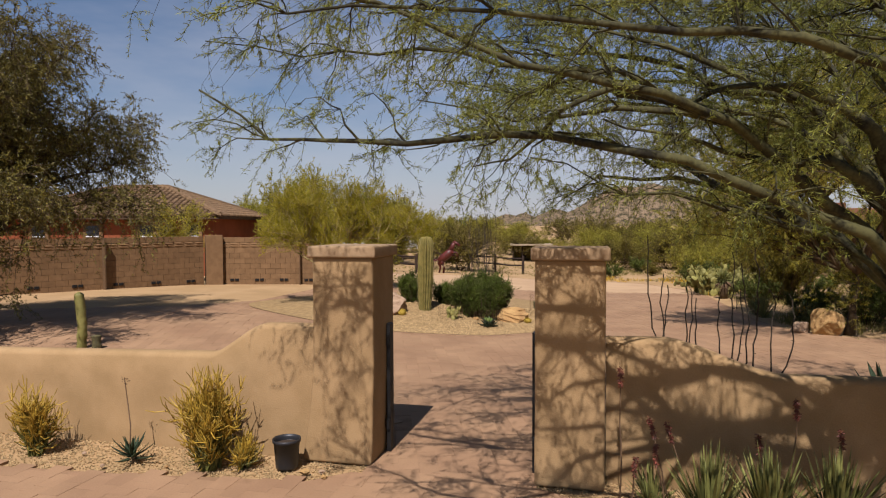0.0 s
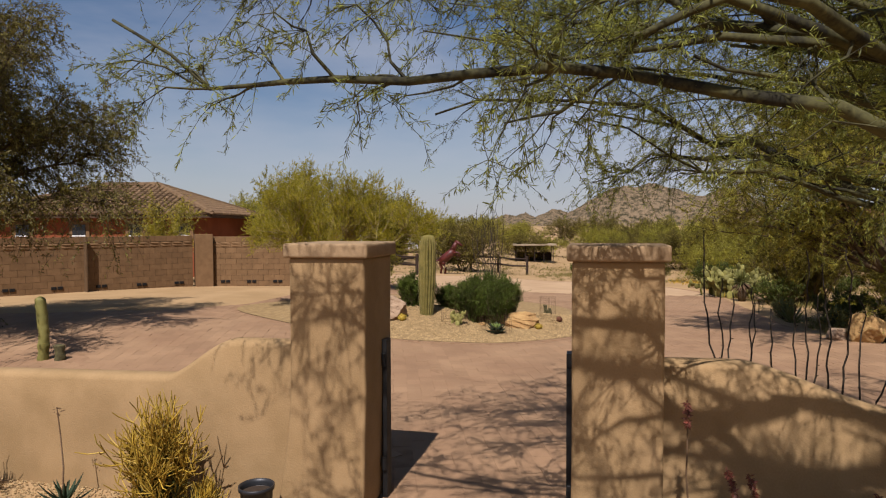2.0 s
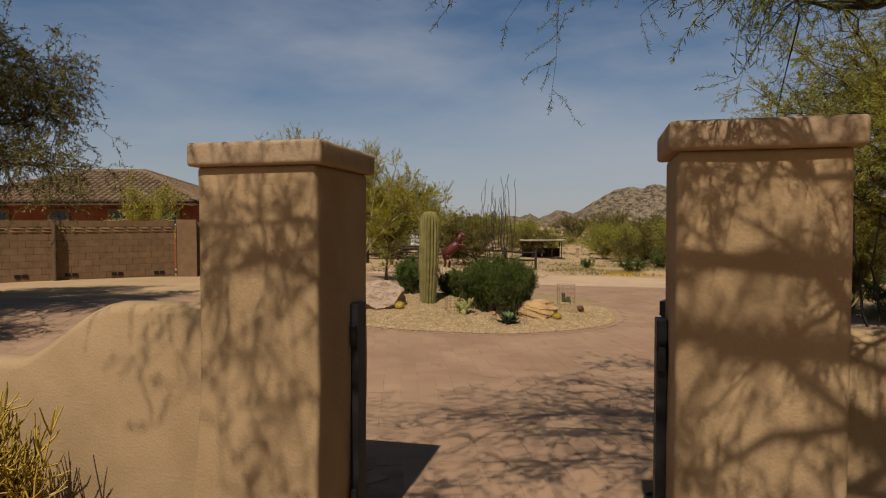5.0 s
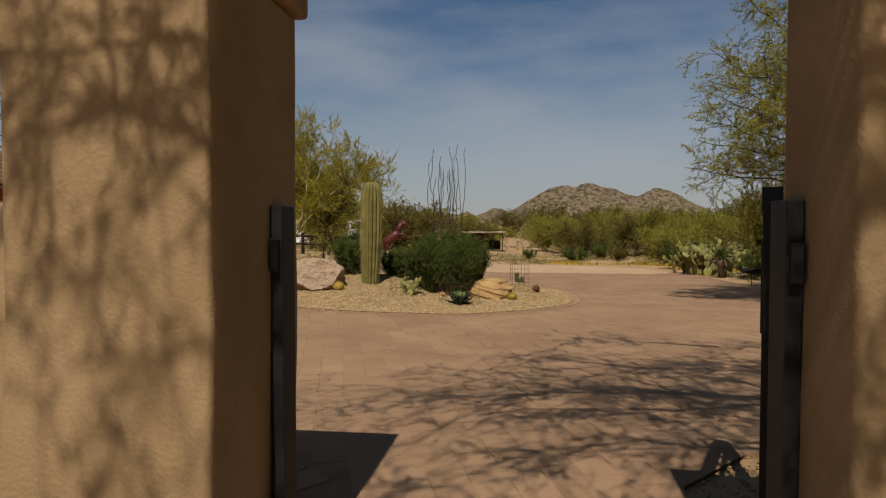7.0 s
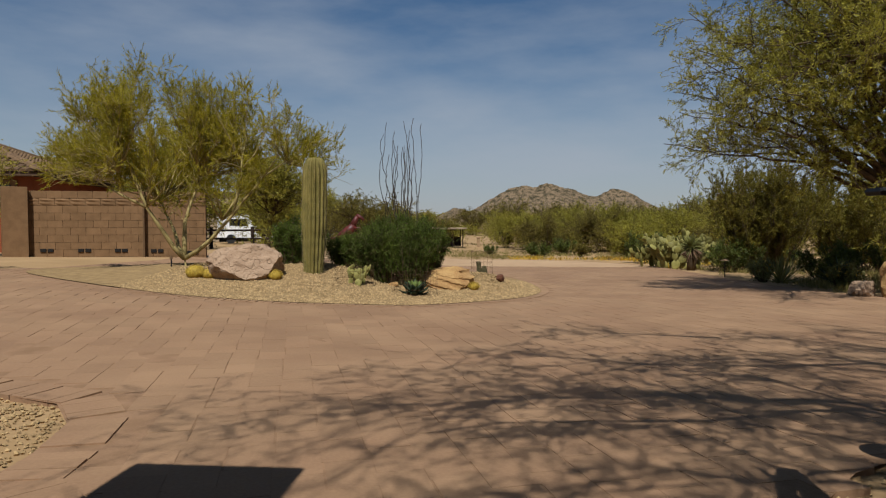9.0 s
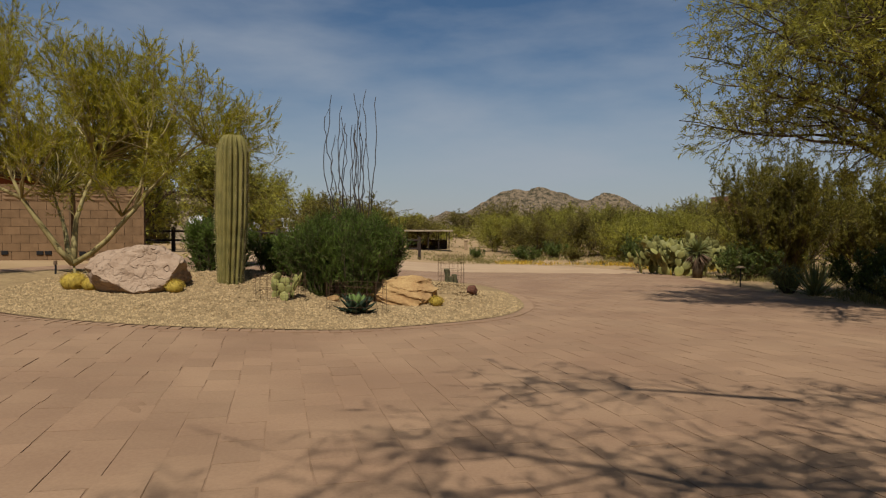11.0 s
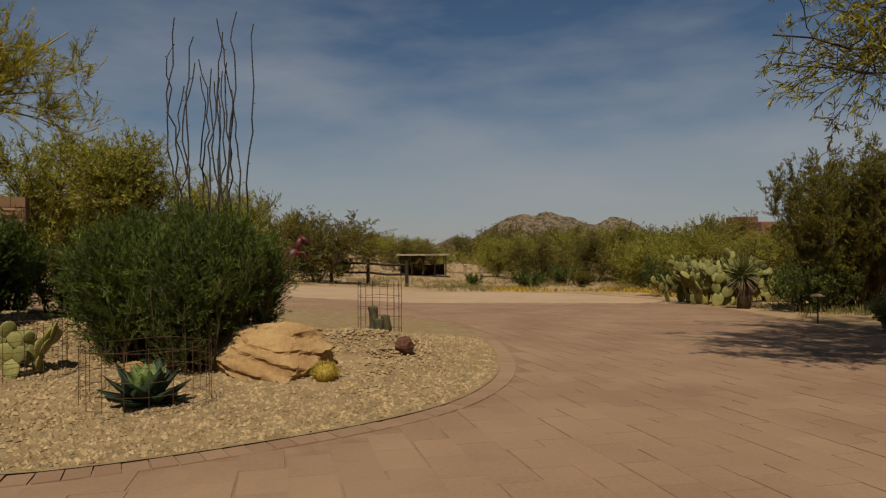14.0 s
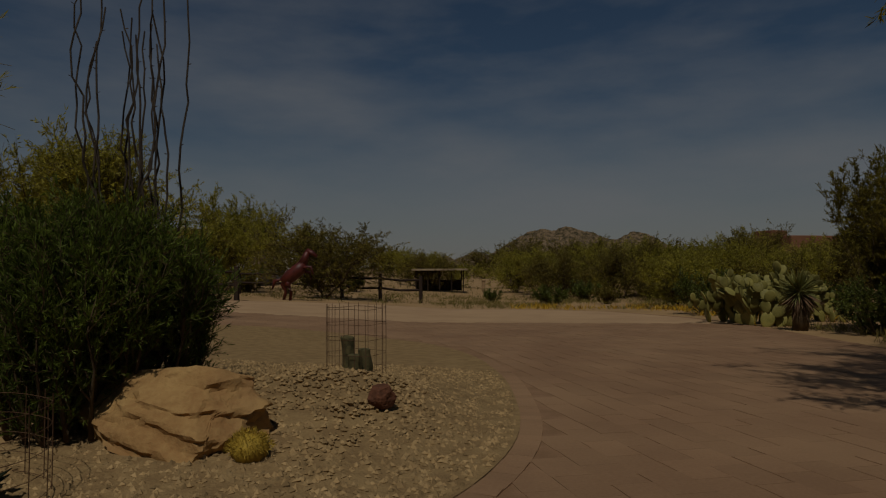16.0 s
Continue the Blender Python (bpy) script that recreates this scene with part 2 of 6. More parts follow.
class Soup:
    """Vertices and faces gathered for one mesh."""

    def __init__(self):
        self.v, self.f = [], []

    def tube(self, pts, radii, sides=6, cap=True):
        base = len(self.v)
        n = len(pts)
        for i, p in enumerate(pts):
            p = Vector(p)
            d = (Vector(pts[min(i + 1, n - 1)]) - Vector(pts[max(i - 1, 0)])).normalized()
            a = d.orthogonal().normalized() if abs(d.z) > 0.95 else d.cross(Vector((0, 0, 1))).normalized()
            b = d.cross(a)
            for k in range(sides):
                t = 2 * math.pi * k / sides
                self.v.append(p + (a * math.cos(t) + b * math.sin(t)) * radii[i])
        for i in range(n - 1):
            for k in range(sides):
                k2 = (k + 1) % sides
                self.f.append((base + i * sides + k, base + i * sides + k2, base + (i + 1) * sides + k2, base + (i + 1) * sides + k))
        if cap:
            self.f.append(tuple(base + k for k in reversed(range(sides))))
            self.f.append(tuple(base + (n - 1) * sides + k for k in range(sides)))

    def quad(self, p, d, side, length, width, bend=0.0):
        """A narrow leaf: three-point blade from p along d."""
        base = len(self.v)
        mid = p + d * (length * 0.5)
        self.v += [p, mid + side * width * 0.5, p + d * length - Vector((0, 0, bend)), mid - side * width * 0.5]
        self.f.append((base, base + 1, base + 2, base + 3))

    def blob(self, c, r, squash=1.0, rng=random):
        base = len(self.v)
        ph = (1 + 5 ** 0.5) / 2
        for (x, y, z) in ((-1, ph, 0), (1, ph, 0), (-1, -ph, 0), (1, -ph, 0), (0, -1, ph), (0, 1, ph), (0, -1, -ph), (0, 1, -ph), (ph, 0, -1), (ph, 0, 1), (-ph, 0, -1), (-ph, 0, 1)):
            k = r * rng.uniform(0.4, 0.65)
            self.v.append(Vector((c[0] + x * k, c[1] + y * k, c[2] + z * k * squash)))
        for t in ((0, 11, 5), (0, 5, 1), (0, 1, 7), (0, 7, 10), (0, 10, 11), (1, 5, 9), (5, 11, 4), (11, 10, 2), (10, 7, 6), (7, 1, 8),
                  (3, 9, 4), (3, 4, 2), (3, 2, 6), (3, 6, 8), (3, 8, 9), (4, 9, 5), (2, 4, 11), (6, 2, 10), (8, 6, 7), (9, 8, 1)):
            self.f.append(tuple(base + i for i in t))

    def done(self, name, mat, parent=None, smooth=False):
        return mesh_object(name, self.v, self.f, mat, parent, smooth)


def smooth01(t):
    t = min(max(t, 0.0), 1.0)
    return t * t * (3 - 2 * t)


def ground_z(x, y):
    """The land: level at the gate, falling gently away from it, higher towards the block wall."""
    z = -0.024 * min(max(0.0, y - 2.0), 38.0)
    z += min(0.05 * max(0.0, -x - 1.0), 0.45) * smooth01((y - 2) / 6)
    return z


# ---- ground, drive, island ----
ISLAND = [(-8.2, 11.5), (-8.0, 10.4), (-7.0, 9.6), (-5.2, 8.65), (-4.1, 8.2), (-3.1, 8.1), (-2.2, 8.2), (-0.9, 8.65), (-0.1, 9.2), (0.45, 9.75), (0.8, 10.35),
          (1.02, 11.3), (1.02, 12.5), (0.85, 14.0), (0.4, 15.7), (-0.5, 17.2), (-2.0, 18.2), (-4.0, 18.4), (-6.0, 16.6), (-7.5, 13.9)]
DRIVE = [(-0.75, -0.2), (0.95, -0.2), (0.95, 1.6), (1.6, 2.35), (2.4, 2.9), (4.0, 3.0), (14, 3.2), (14, 9.6), (7.4, 10.2), (6.2, 11.5), (5.9, 13.5), (5.9, 17.5), (5.9, 21),
         (5.5, 24.5), (4.0, 28), (1.5, 29.6), (-4.5, 30), (-9.0, 27), (-9.6, 21), (-8.6, 16), (-8.4, 11.6), (-9.4, 9.1), (-11.2, 8.0), (-13.2, 7.1), (-20, 5.5), (-20, 3.6),
         (-4.0, 3.6), (-2.9, 3.3), (-2.3, 3.1), (-2.0, 2.75), (-1.85, 2.3), (-1.8, 1.9), (-0.95, 1.2), (-0.75, 0.5)]
COURT = [(-30, -0.95), (-4.4, -0.82), (-3.1, -0.74), (-2.0, -0.6), (-1.2, -0.52), (-0.85, -0.2), (0.95, -0.2), (1.6, -0.5), (2.4, -2.2), (3.2, -5), (3.4, -14), (-30, -14)]


def catmull(poly, n=6):
    out = []
    for i in range(len(poly)):
        p = [Vector(poly[(i + k) % len(poly)]) for k in (-1, 0, 1, 2)]
        for j in range(n):
            t = j / n
            out.append(0.5 * ((2 * p[1]) + (p[2] - p[0]) * t + (2 * p[0] - 5 * p[1] + 4 * p[2] - p[3]) * t * t + (3 * p[1] - p[0] - 3 * p[2] + p[3]) * t ** 3))
    return [(q.x, q.y) for q in out]


def inside(poly, x, y):
    c, j = False, len(poly) - 1
    for i in range(len(poly)):
        (x1, y1), (x2, y2) = poly[i], poly[j]
        if (y1 > y) != (y2 > y) and x < (x2 - x1) * (y - y1) / (y2 - y1) + x1:
            c = not c
        j = i
    return c


def edge_distance(poly, x, y):
    best = 1e9
    for i in range(len(poly)):
        (x1, y1), (x2, y2) = poly[i - 1], poly[i]
        dx, dy = x2 - x1, y2 - y1
        t = min(max(((x - x1) * dx + (y - y1) * dy) / (dx * dx + dy * dy + 1e-9), 0), 1)
        best = min(best, math.hypot(x - x1 - t * dx, y - y1 - t * dy))
    return best


ISLE = catmull(ISLAND, 5)


def island_z(x, y):
    """The gravel mound, highest round the tall column cactus."""
    d = edge_distance(ISLE, x, y)
    m = 0.02 + 0.36 * math.exp(-(((x + 3.0) / 1.4) ** 2 + ((y - 11.2) / 1.6) ** 2)) + 0.24 * math.exp(-(((x + 0.15) / 0.95) ** 2 + ((y - 11.5) / 0.9) ** 2)) + 0.1 * math.exp(-(((x + 0.6) / 1.2) ** 2 + ((y - 12.6) / 1.3) ** 2))
    m += 0.2 * math.exp(-(((x + 5.6) / 1.3) ** 2 + ((y - 11.6) / 1.5) ** 2))
    return ground_z(x, y) + m * smooth01(d / 0.9)


def land_z(x, y):
    return island_z(x, y) if inside(ISLE, x, y) else ground_z(x, y)


soup = Soup()
xs = sorted(set([-900, -400, -200, -100, -60] + list(range(-40, 41)) + [60, 100, 200, 400, 900]))
ys = sorted(set([-60, -30, -20] + list(range(-14, 45)) + [60, 100, 200, 400, 900, 2200]))
for y in ys:
    for x in xs:
        inner = inside(DRIVE, x, y) or inside(COURT, x, y)
        wob = 0.0 if inner or y < 4 or abs(x) > 41 else 0.05 * noise.noise(Vector((x * 0.3, y * 0.3, 0)))
        soup.v.append((x, y, ground_z(x, y) - 0.03 + min(wob, 0.02)))
for j in range(len(ys) - 1):
    for i in range(len(xs) - 1):
        a = j * len(xs) + i
        soup.f.append((a, a + 1, a + 1 + len(xs), a + len(xs)))
tagged(soup.done("ground", M["sand"], None, True), label="pale desert sand with scattered grit", kind="structure")


def sheet(name, poly, height, mat, step, lift, label=""):
    """A grid clipped to an outline, laid over the land."""
    x0, x1 = min(p[0] for p in poly), max(p[0] for p in poly)
    y0, y1 = min(p[1] for p in poly), max(p[1] for p in poly)
    bm = bmesh.new()
    vs = [bm.verts.new((x, y, 0)) for x, y in poly]
    f = bm.faces.new(vs)
    bmesh.ops.triangulate(bm, faces=[f])
    k = math.ceil(x0 / step) * step
    while k < x1:
        bmesh.ops.bisect_plane(bm, geom=bm.verts[:] + bm.edges[:] + bm.faces[:], plane_co=(k, 0, 0), plane_no=(1, 0, 0))
        k += step
    k = math.ceil(y0 / step) * step
    while k < y1:
        bmesh.ops.bisect_plane(bm, geom=bm.verts[:] + bm.edges[:] + bm.faces[:], plane_co=(0, k, 0), plane_no=(0, 1, 0))
        k += step
    for v in bm.verts:
        v.co.z = height(v.co.x, v.co.y) + lift
    bmesh.ops.recalc_face_normals(bm, faces=bm.faces[:])
    if sum(f.normal.z for f in bm.faces) < 0:
        bmesh.ops.reverse_faces(bm, faces=bm.faces[:])
    return tagged(part(name, bm, mat, None, "", True), label=label, kind="structure")


drive = sheet("road_drive", DRIVE, ground_z, M["joint_sand"], 1.0, -0.0018, "sandy joints under the paved drive")
court = sheet("pavement_courtyard", COURT, ground_z, M["joint_sand"], 2.0, -0.0018, "sandy joints under the courtyard paving")
isle = sheet("island_bed", ISLE, island_z, M["gravel_bed"], 0.35, 0.012, "tan gravel mound of the planted island")


# ---- pillars and stucco walls ----
def gate_pillar(x0, x1, y0, depth, flare_left):
    e = empty("gate_pillar", (x0 + x1) / 2, y0 + depth / 2, 0)
    w = x1 - x0
    bm = bmesh.new()
    add_box(bm, 0, 0, 1.04, w, depth, 2.10, 0.025)
    bmesh.ops.subdivide_edges(bm, edges=[ed for ed in bm.edges if ed.calc_length() > 0.5], cuts=9, use_grid_fill=True)
    for v in bm.verts:
        low = max(0.0, 1.0 - v.co.z / 1.1) ** 1.6
        if v.co.x < 0:
            v.co.x -= 0.13 * low * flare_left
        if v.co.x > 0:
            v.co.x -= 0.03 * low * flare_left
        n = noise.noise(v.co * 2.3 + Vector((x0, 0, 0))) * 0.007
        v.co += Vector((n, n, 0))
    part("shaft", bm, M["stucco"], e, "hand-trowelled tan stucco", True)
    bm = bmesh.new()
    add_box(bm, 0, 0, 2.148, w + 0.075, depth + 0.075, 0.118, 0.022)
    part("cap", bm, M["stucco_cap"], e, "", True)
    return tagged(e, "tan stucco gate pillar with a square overhanging cap", "pillar", "pair of gate pillars")


gate_pillar(-1.335, -0.69, 0.0, 0.70, 1.0)
gate_pillar(0.925, 1.56, -0.14, 0.46, 0.0)


def stucco_wall(name, profile, y0, y1, label):
    """A low wall whose top follows (x, height) points, with a rounded crown."""
    s = Soup()
    ring = [(y0, -0.1), (y0, 0.35), (y0, 0.7), (y0, -1.06), (y0 + 0.015, -1.025), (y0 + 0.05, -1.003), ((y0 + y1) / 2, -1.0), (y1 - 0.05, -1.003), (y1 - 0.015, -1.025), (y1, -1.06), (y1, 0.5), (y1, -0.1)]
    n = len(ring)
    for x, h in profile:
        for y, z in ring:
            zz = z if -0.5 < z < 0 else (h * z if z > 0 else h + (1.0 + z) * 1.0)
            wob = 0.006 * noise.noise(Vector((x * 2, zz * 2, y)))
            s.v.append((x, y + wob, zz))
    for i in range(len(profile) - 1):
        for k in range(n - 1):
            a = i * n + k
            s.f.append((a, a + n, a + n + 1, a + 1))
    s.f.append(tuple(range(n)))
    s.f.append(tuple(reversed(range((len(profile) - 1) * n, len(profile) * n))))
    ob = s.done(name, M["stucco"], None, True)
    md = ob.modifiers.new("sharp", "EDGE_SPLIT")
    md.split_angle = radians(60)
    return tagged(ob, label=label, kind="structure")


def swoop(xa, xb, za, zb, n=14):
    return [(xa + (xb - xa) * i / n, za + (zb - za) * (0.55 * smooth01(i / n) + 0.45 * i / n)) for i in range(n + 1)]


left_top = [(-16.0, 0.96)] + [(-16 + 0.9 * i, 0.97) for i in range(1, 12)] + [(-5.4, 0.97), (-3.8, 1.01)] + swoop(-2.58, -1.96, 1.04, 1.375) + [(-1.62, 1.38), (-1.34, 1.38)]
stucco_wall("wall_courtyard_left", left_top, 0.10, 0.33, "smooth tan stucco garden wall sweeping up to the gate pillar")
right_top = [(1.57, 1.35), (2.0, 1.36)] + swoop(2.12, 3.1, 1.36, 1.06) + [(3.9, 1.07)] + [(4.5 + 0.9 * i, 1.07) for i in range(0, 11)]
stucco_wall("wall_courtyard_right", right_top, 0.10, 0.33, "tan stucco garden wall dappled with branch shadow")


# ---- iron gate, swung open ----
def iron_gate():
    hinge, tip = Vector((0.945, 0.45)), Vector((1.32, 1.55))
    ang = math.degrees(math.atan2(tip.y - hinge.y, tip.x - hinge.x))
    L = (tip - hinge).length
    g = empty("iron_gate", hinge.x, hinge.y, 0, ang)

    def arch(x):
        return 1.19 + 0.23 * math.sqrt(max(0.0, 1 - (x / L) ** 2))

    for x, h in ((0.03, 1.34), (L - 0.03, 1.15)):
        bm = bmesh.new()
        add_box(bm, x, 0, 0.05 + h / 2, 0.05, 0.05, h, 0.005)
        part("stile", bm, M["iron"], g)
    s = Soup()
    N = 26
    for i in range(N + 1):
        a = 0.5 * math.pi * i / N
        for (r, y) in ((0.0, -0.03), (0.0, 0.03), (-0.07, 0.03), (-0.07, -0.03)):
            s.v.append(Vector(((L + r) * math.cos(a), y, 1.19 + (0.23 + r) * math.sin(a))))
    for i in range(N):
        for k in range(4):
            a, b = i * 4 + k, i * 4 + (k + 1) % 4
            s.f.append((a, b, b + 4, a + 4))
    s.f += [(3, 2, 1, 0), (N * 4, N * 4 + 1, N * 4 + 2, N * 4 + 3)]
    s.done("arched_top_rail", M["iron"], g)
    for j in range(8):
        z = 0.12 + j * 0.2
        if z > 1.37:
            break
        bm = bmesh.new()
        reach = L * math.sqrt(max(0.0, 1 - ((z - 1.19) / 0.23) ** 2)) if z > 1.19 else L
        add_box(bm, reach / 2, 0.012 * (-1) ** j, z, reach - 0.06, 0.008, 0.042)
        part("flat_bar", bm, M["iron"], g)
    for i in range(1, 9):
        x = L * i / 9
        top = arch(x) - 0.06
        so = Soup()
        pts = [(x, 0.003 * (-1) ** (k + i), 0.1 + (top - 0.1) * k / 14) for k in range(15)]
        so.tube(pts, [0.0065] * 15, 5)
        so.done("upright_bar", M["iron"], g)
    bm = bmesh.new()
    add_box(bm, L - 0.03, 0, 1.0, 0.075, 0.075, 0.42, 0.006)
    part("lock_box", bm, M["iron"], g)
    so = Soup()
    so.tube([(L - 0.03, 0.0, 1.08), (L - 0.03, 0.1, 1.08), (L + 0.03, 0.12, 1.08)], [0.012] * 3, 6)
    so.done("latch_handle", M["iron"], g)
    tagged(g, "black wrought-iron gate with arched top, swung open", "gate")
    # posts fixed to both pillars
    for x, y, h in ((0.9, 0.21, 1.37), (-0.668, 0.48, 1.37)):
        p = empty("gate_post", x, y, 0)
        bm = bmesh.new()
        add_box(bm, 0, 0, h / 2, 0.045, 0.12, h, 0.006)
        part("square_tube", bm, M["iron"], p)
        for z in (0.3, 1.2):
            bm = bmesh.new()
            add_box(bm, 0.0, -0.07, z, 0.03, 0.03, 0.11, 0.004)
            part("hinge", bm, M["iron"], p)
        tagged(p, "black steel gate post bolted to the stucco pillar", "post", "gate posts")


iron_gate()


# ---- block wall of the neighbour ----
def block_course_wall(name, a, b, height, label):
    ax, ay = a
    bx, by = b
    length = math.hypot(bx - ax, by - ay)
    ang = math.degrees(math.atan2(by - ay, bx - ax))
    w = empty(name, ax, ay, 0, ang)
    zs = min(ground_z(*a), ground_z(*b)) - 0.15
    top = height
    bm = bmesh.new()
    add_box(bm, length / 2, 0.11, (zs + top) / 2 - 0.01, length, 0.17, top - zs - 0.02)
    part("mortar_core", bm, M["mortar"], w)
    courses = 10
    ch = (top - zs) / courses
    meshes = {}

    def block_mesh(lx, rough):
        key = (round(lx, 2), rough)
        if key not in meshes:
            bm = bmesh.new()
            add_box(bm, 0, 0, 0, lx - 0.008, 0.2, ch - 0.008, 0)
            if rough:
                fs = [f for f in bm.faces if f.normal.y < -0.5]
                bmesh.ops.subdivide_edges(bm, edges=list({e for f in fs for e in f.edges}), cuts=3, use_grid_fill=True)
                for v in bm.verts:
                    if v.co.y < -0.09 and abs(v.co.x) < lx / 2 - 0.02 and abs(v.co.z) < ch / 2 - 0.02:
                        v.co.y -= 0.01 + 0.035 * abs(noise.noise(v.co * 9))
            me = bpy.data.meshes.new("block")
            bm.to_mesh(me)
            bm.free()
            me.materials.append(M["block"])
            meshes[key] = me
        return meshes[key]

    for c in range(courses):
        rough = c == courses - 2
        x = 0.0
        first = 0.2 if c % 2 else 0.4
        lx = min(first, length)
        while x < length - 0.02:
            lx = min(lx, length - x)
            ob = new("block", block_mesh(lx, rough))
            ob.parent = w
            ob.location = (x + lx / 2, 0.1 - (0.012 if c == courses - 1 else 0.0), zs + ch * (c + 0.5))
            x += lx
            lx = 0.4
    return tagged(w, label=label, kind="structure")


block_course_wall("wall_block_far", (-13.05, 17.0), (-8.4, 18.45), 1.93, "brown concrete-block boundary wall with a rough split-face band")
block_course_wall("wall_block_near", (-19.3, 7.0), (-13.42, 16.5), 1.98, "brown concrete-block boundary wall with a rough split-face band")
for (x, y, rz, wx, wy, top) in ((-13.2, 16.85, 40, 0.62, 0.5, 2.02), (-15.3, 13.35, 58, 0.05, 0.36, 1.985), (-10.0, 17.9, 17.6, 0.05, 0.26, 1.935)):
    bm = bmesh.new()
    add_box(bm, 0, 0, (top - 0.4) / 2, wx, wy, top + 0.4, 0.008)
    ob = part("pilaster", bm, M["block"] if wx > 0.2 else M["mortar"])
    ob.matrix_world = pose(x, y, 0, 0, 0, rz)
    tagged(ob, label="brown block pilaster between wall panels" if wx > 0.2 else "dark expansion joint between wall panels", kind="structure")
hole = material("drain_shadow", (0.012, 0.01, 0.008), None, 0.95, 9, 60, 0)
for (ax, ay, bx, by, n) in ((-13.05, 17.0, -8.4, 18.45, 5), (-17.6, 9.75, -13.42, 16.5, 6)):
    ang = math.atan2(by - ay, bx - ax)
    for i in range(n):
        t = (i + 0.6) / n
        x, y = ax + (bx - ax) * t, ay + (by - ay) * t
        v = empty("drain_block", x + 0.012 * math.sin(ang), y - 0.012 * math.cos(ang), ground_z(x, y) + 0.14, math.degrees(ang))
        for k in (-0.095, 0.095):
            bm = bmesh.new()
            add_box(bm, k, 0.0, 0, 0.15, 0.03, 0.10, 0.01)
            part("opening", bm, hole, v)
        tagged(v, "pair of dark drain openings at the wall's foot", "drain", "drain blocks")


# ---- plants: generators ----
rng = np.random.default_rng(7)


def numpy_mesh(name, verts, quads, mat, parent=None):
    me = bpy.data.meshes.new(name)
    n, q = len(verts), len(quads)
    me.vertices.add(n)
    me.vertices.foreach_set("co", np.asarray(verts, np.float32).ravel())
    me.loops.add(q * 4)
    me.loops.foreach_set("vertex_index", np.asarray(quads, np.int32).ravel())
    me.polygons.add(q)
    me.polygons.foreach_set("loop_start", np.arange(0, q * 4, 4, dtype=np.int32))
    me.materials.append(mat)
    me.shade_flat()
    me.update(calc_edges=True)
    me.validate()
    ob = new(name, me)
    if parent is not None:
        ob.parent = parent
    return ob


def unit(a):
    return a / (np.linalg.norm(a, axis=-1, keepdims=True) + 1e-9)


def blades(p, d, length, width, tip=0.15):
    """Flat leaves: rows of points, directions, lengths and widths."""
    d = unit(d)
    side = unit(np.cross(d, unit(rng.normal(size=d.shape))))
    L, W = np.asarray(length).reshape(-1, 1), np.asarray(width).reshape(-1, 1)
    mid = p + d * L * 0.5
    v = np.stack([p, mid + side * W * 0.5, p + d * L, mid - side * W * 0.5], 1).reshape(-1, 3)
    return v, np.arange(len(p) * 4).reshape(-1, 4)


def wander(a, b, n, amount, sag=0.0):
    """A crooked line from a to b."""
    a, b = np.array(a, float), np.array(b, float)
    t = np.linspace(0, 1, n)[:, None]
    L = np.linalg.norm(b - a)
    off = np.cumsum(rng.normal(size=(n, 3)), 0)
    off -= off[0] + (off[-1] - off[0]) * t
    line = a + (b - a) * t + off * amount * L / n
    line[:, 2] -= sag * L * np.sin(t[:, 0] * math.pi) * 1.0
    return line


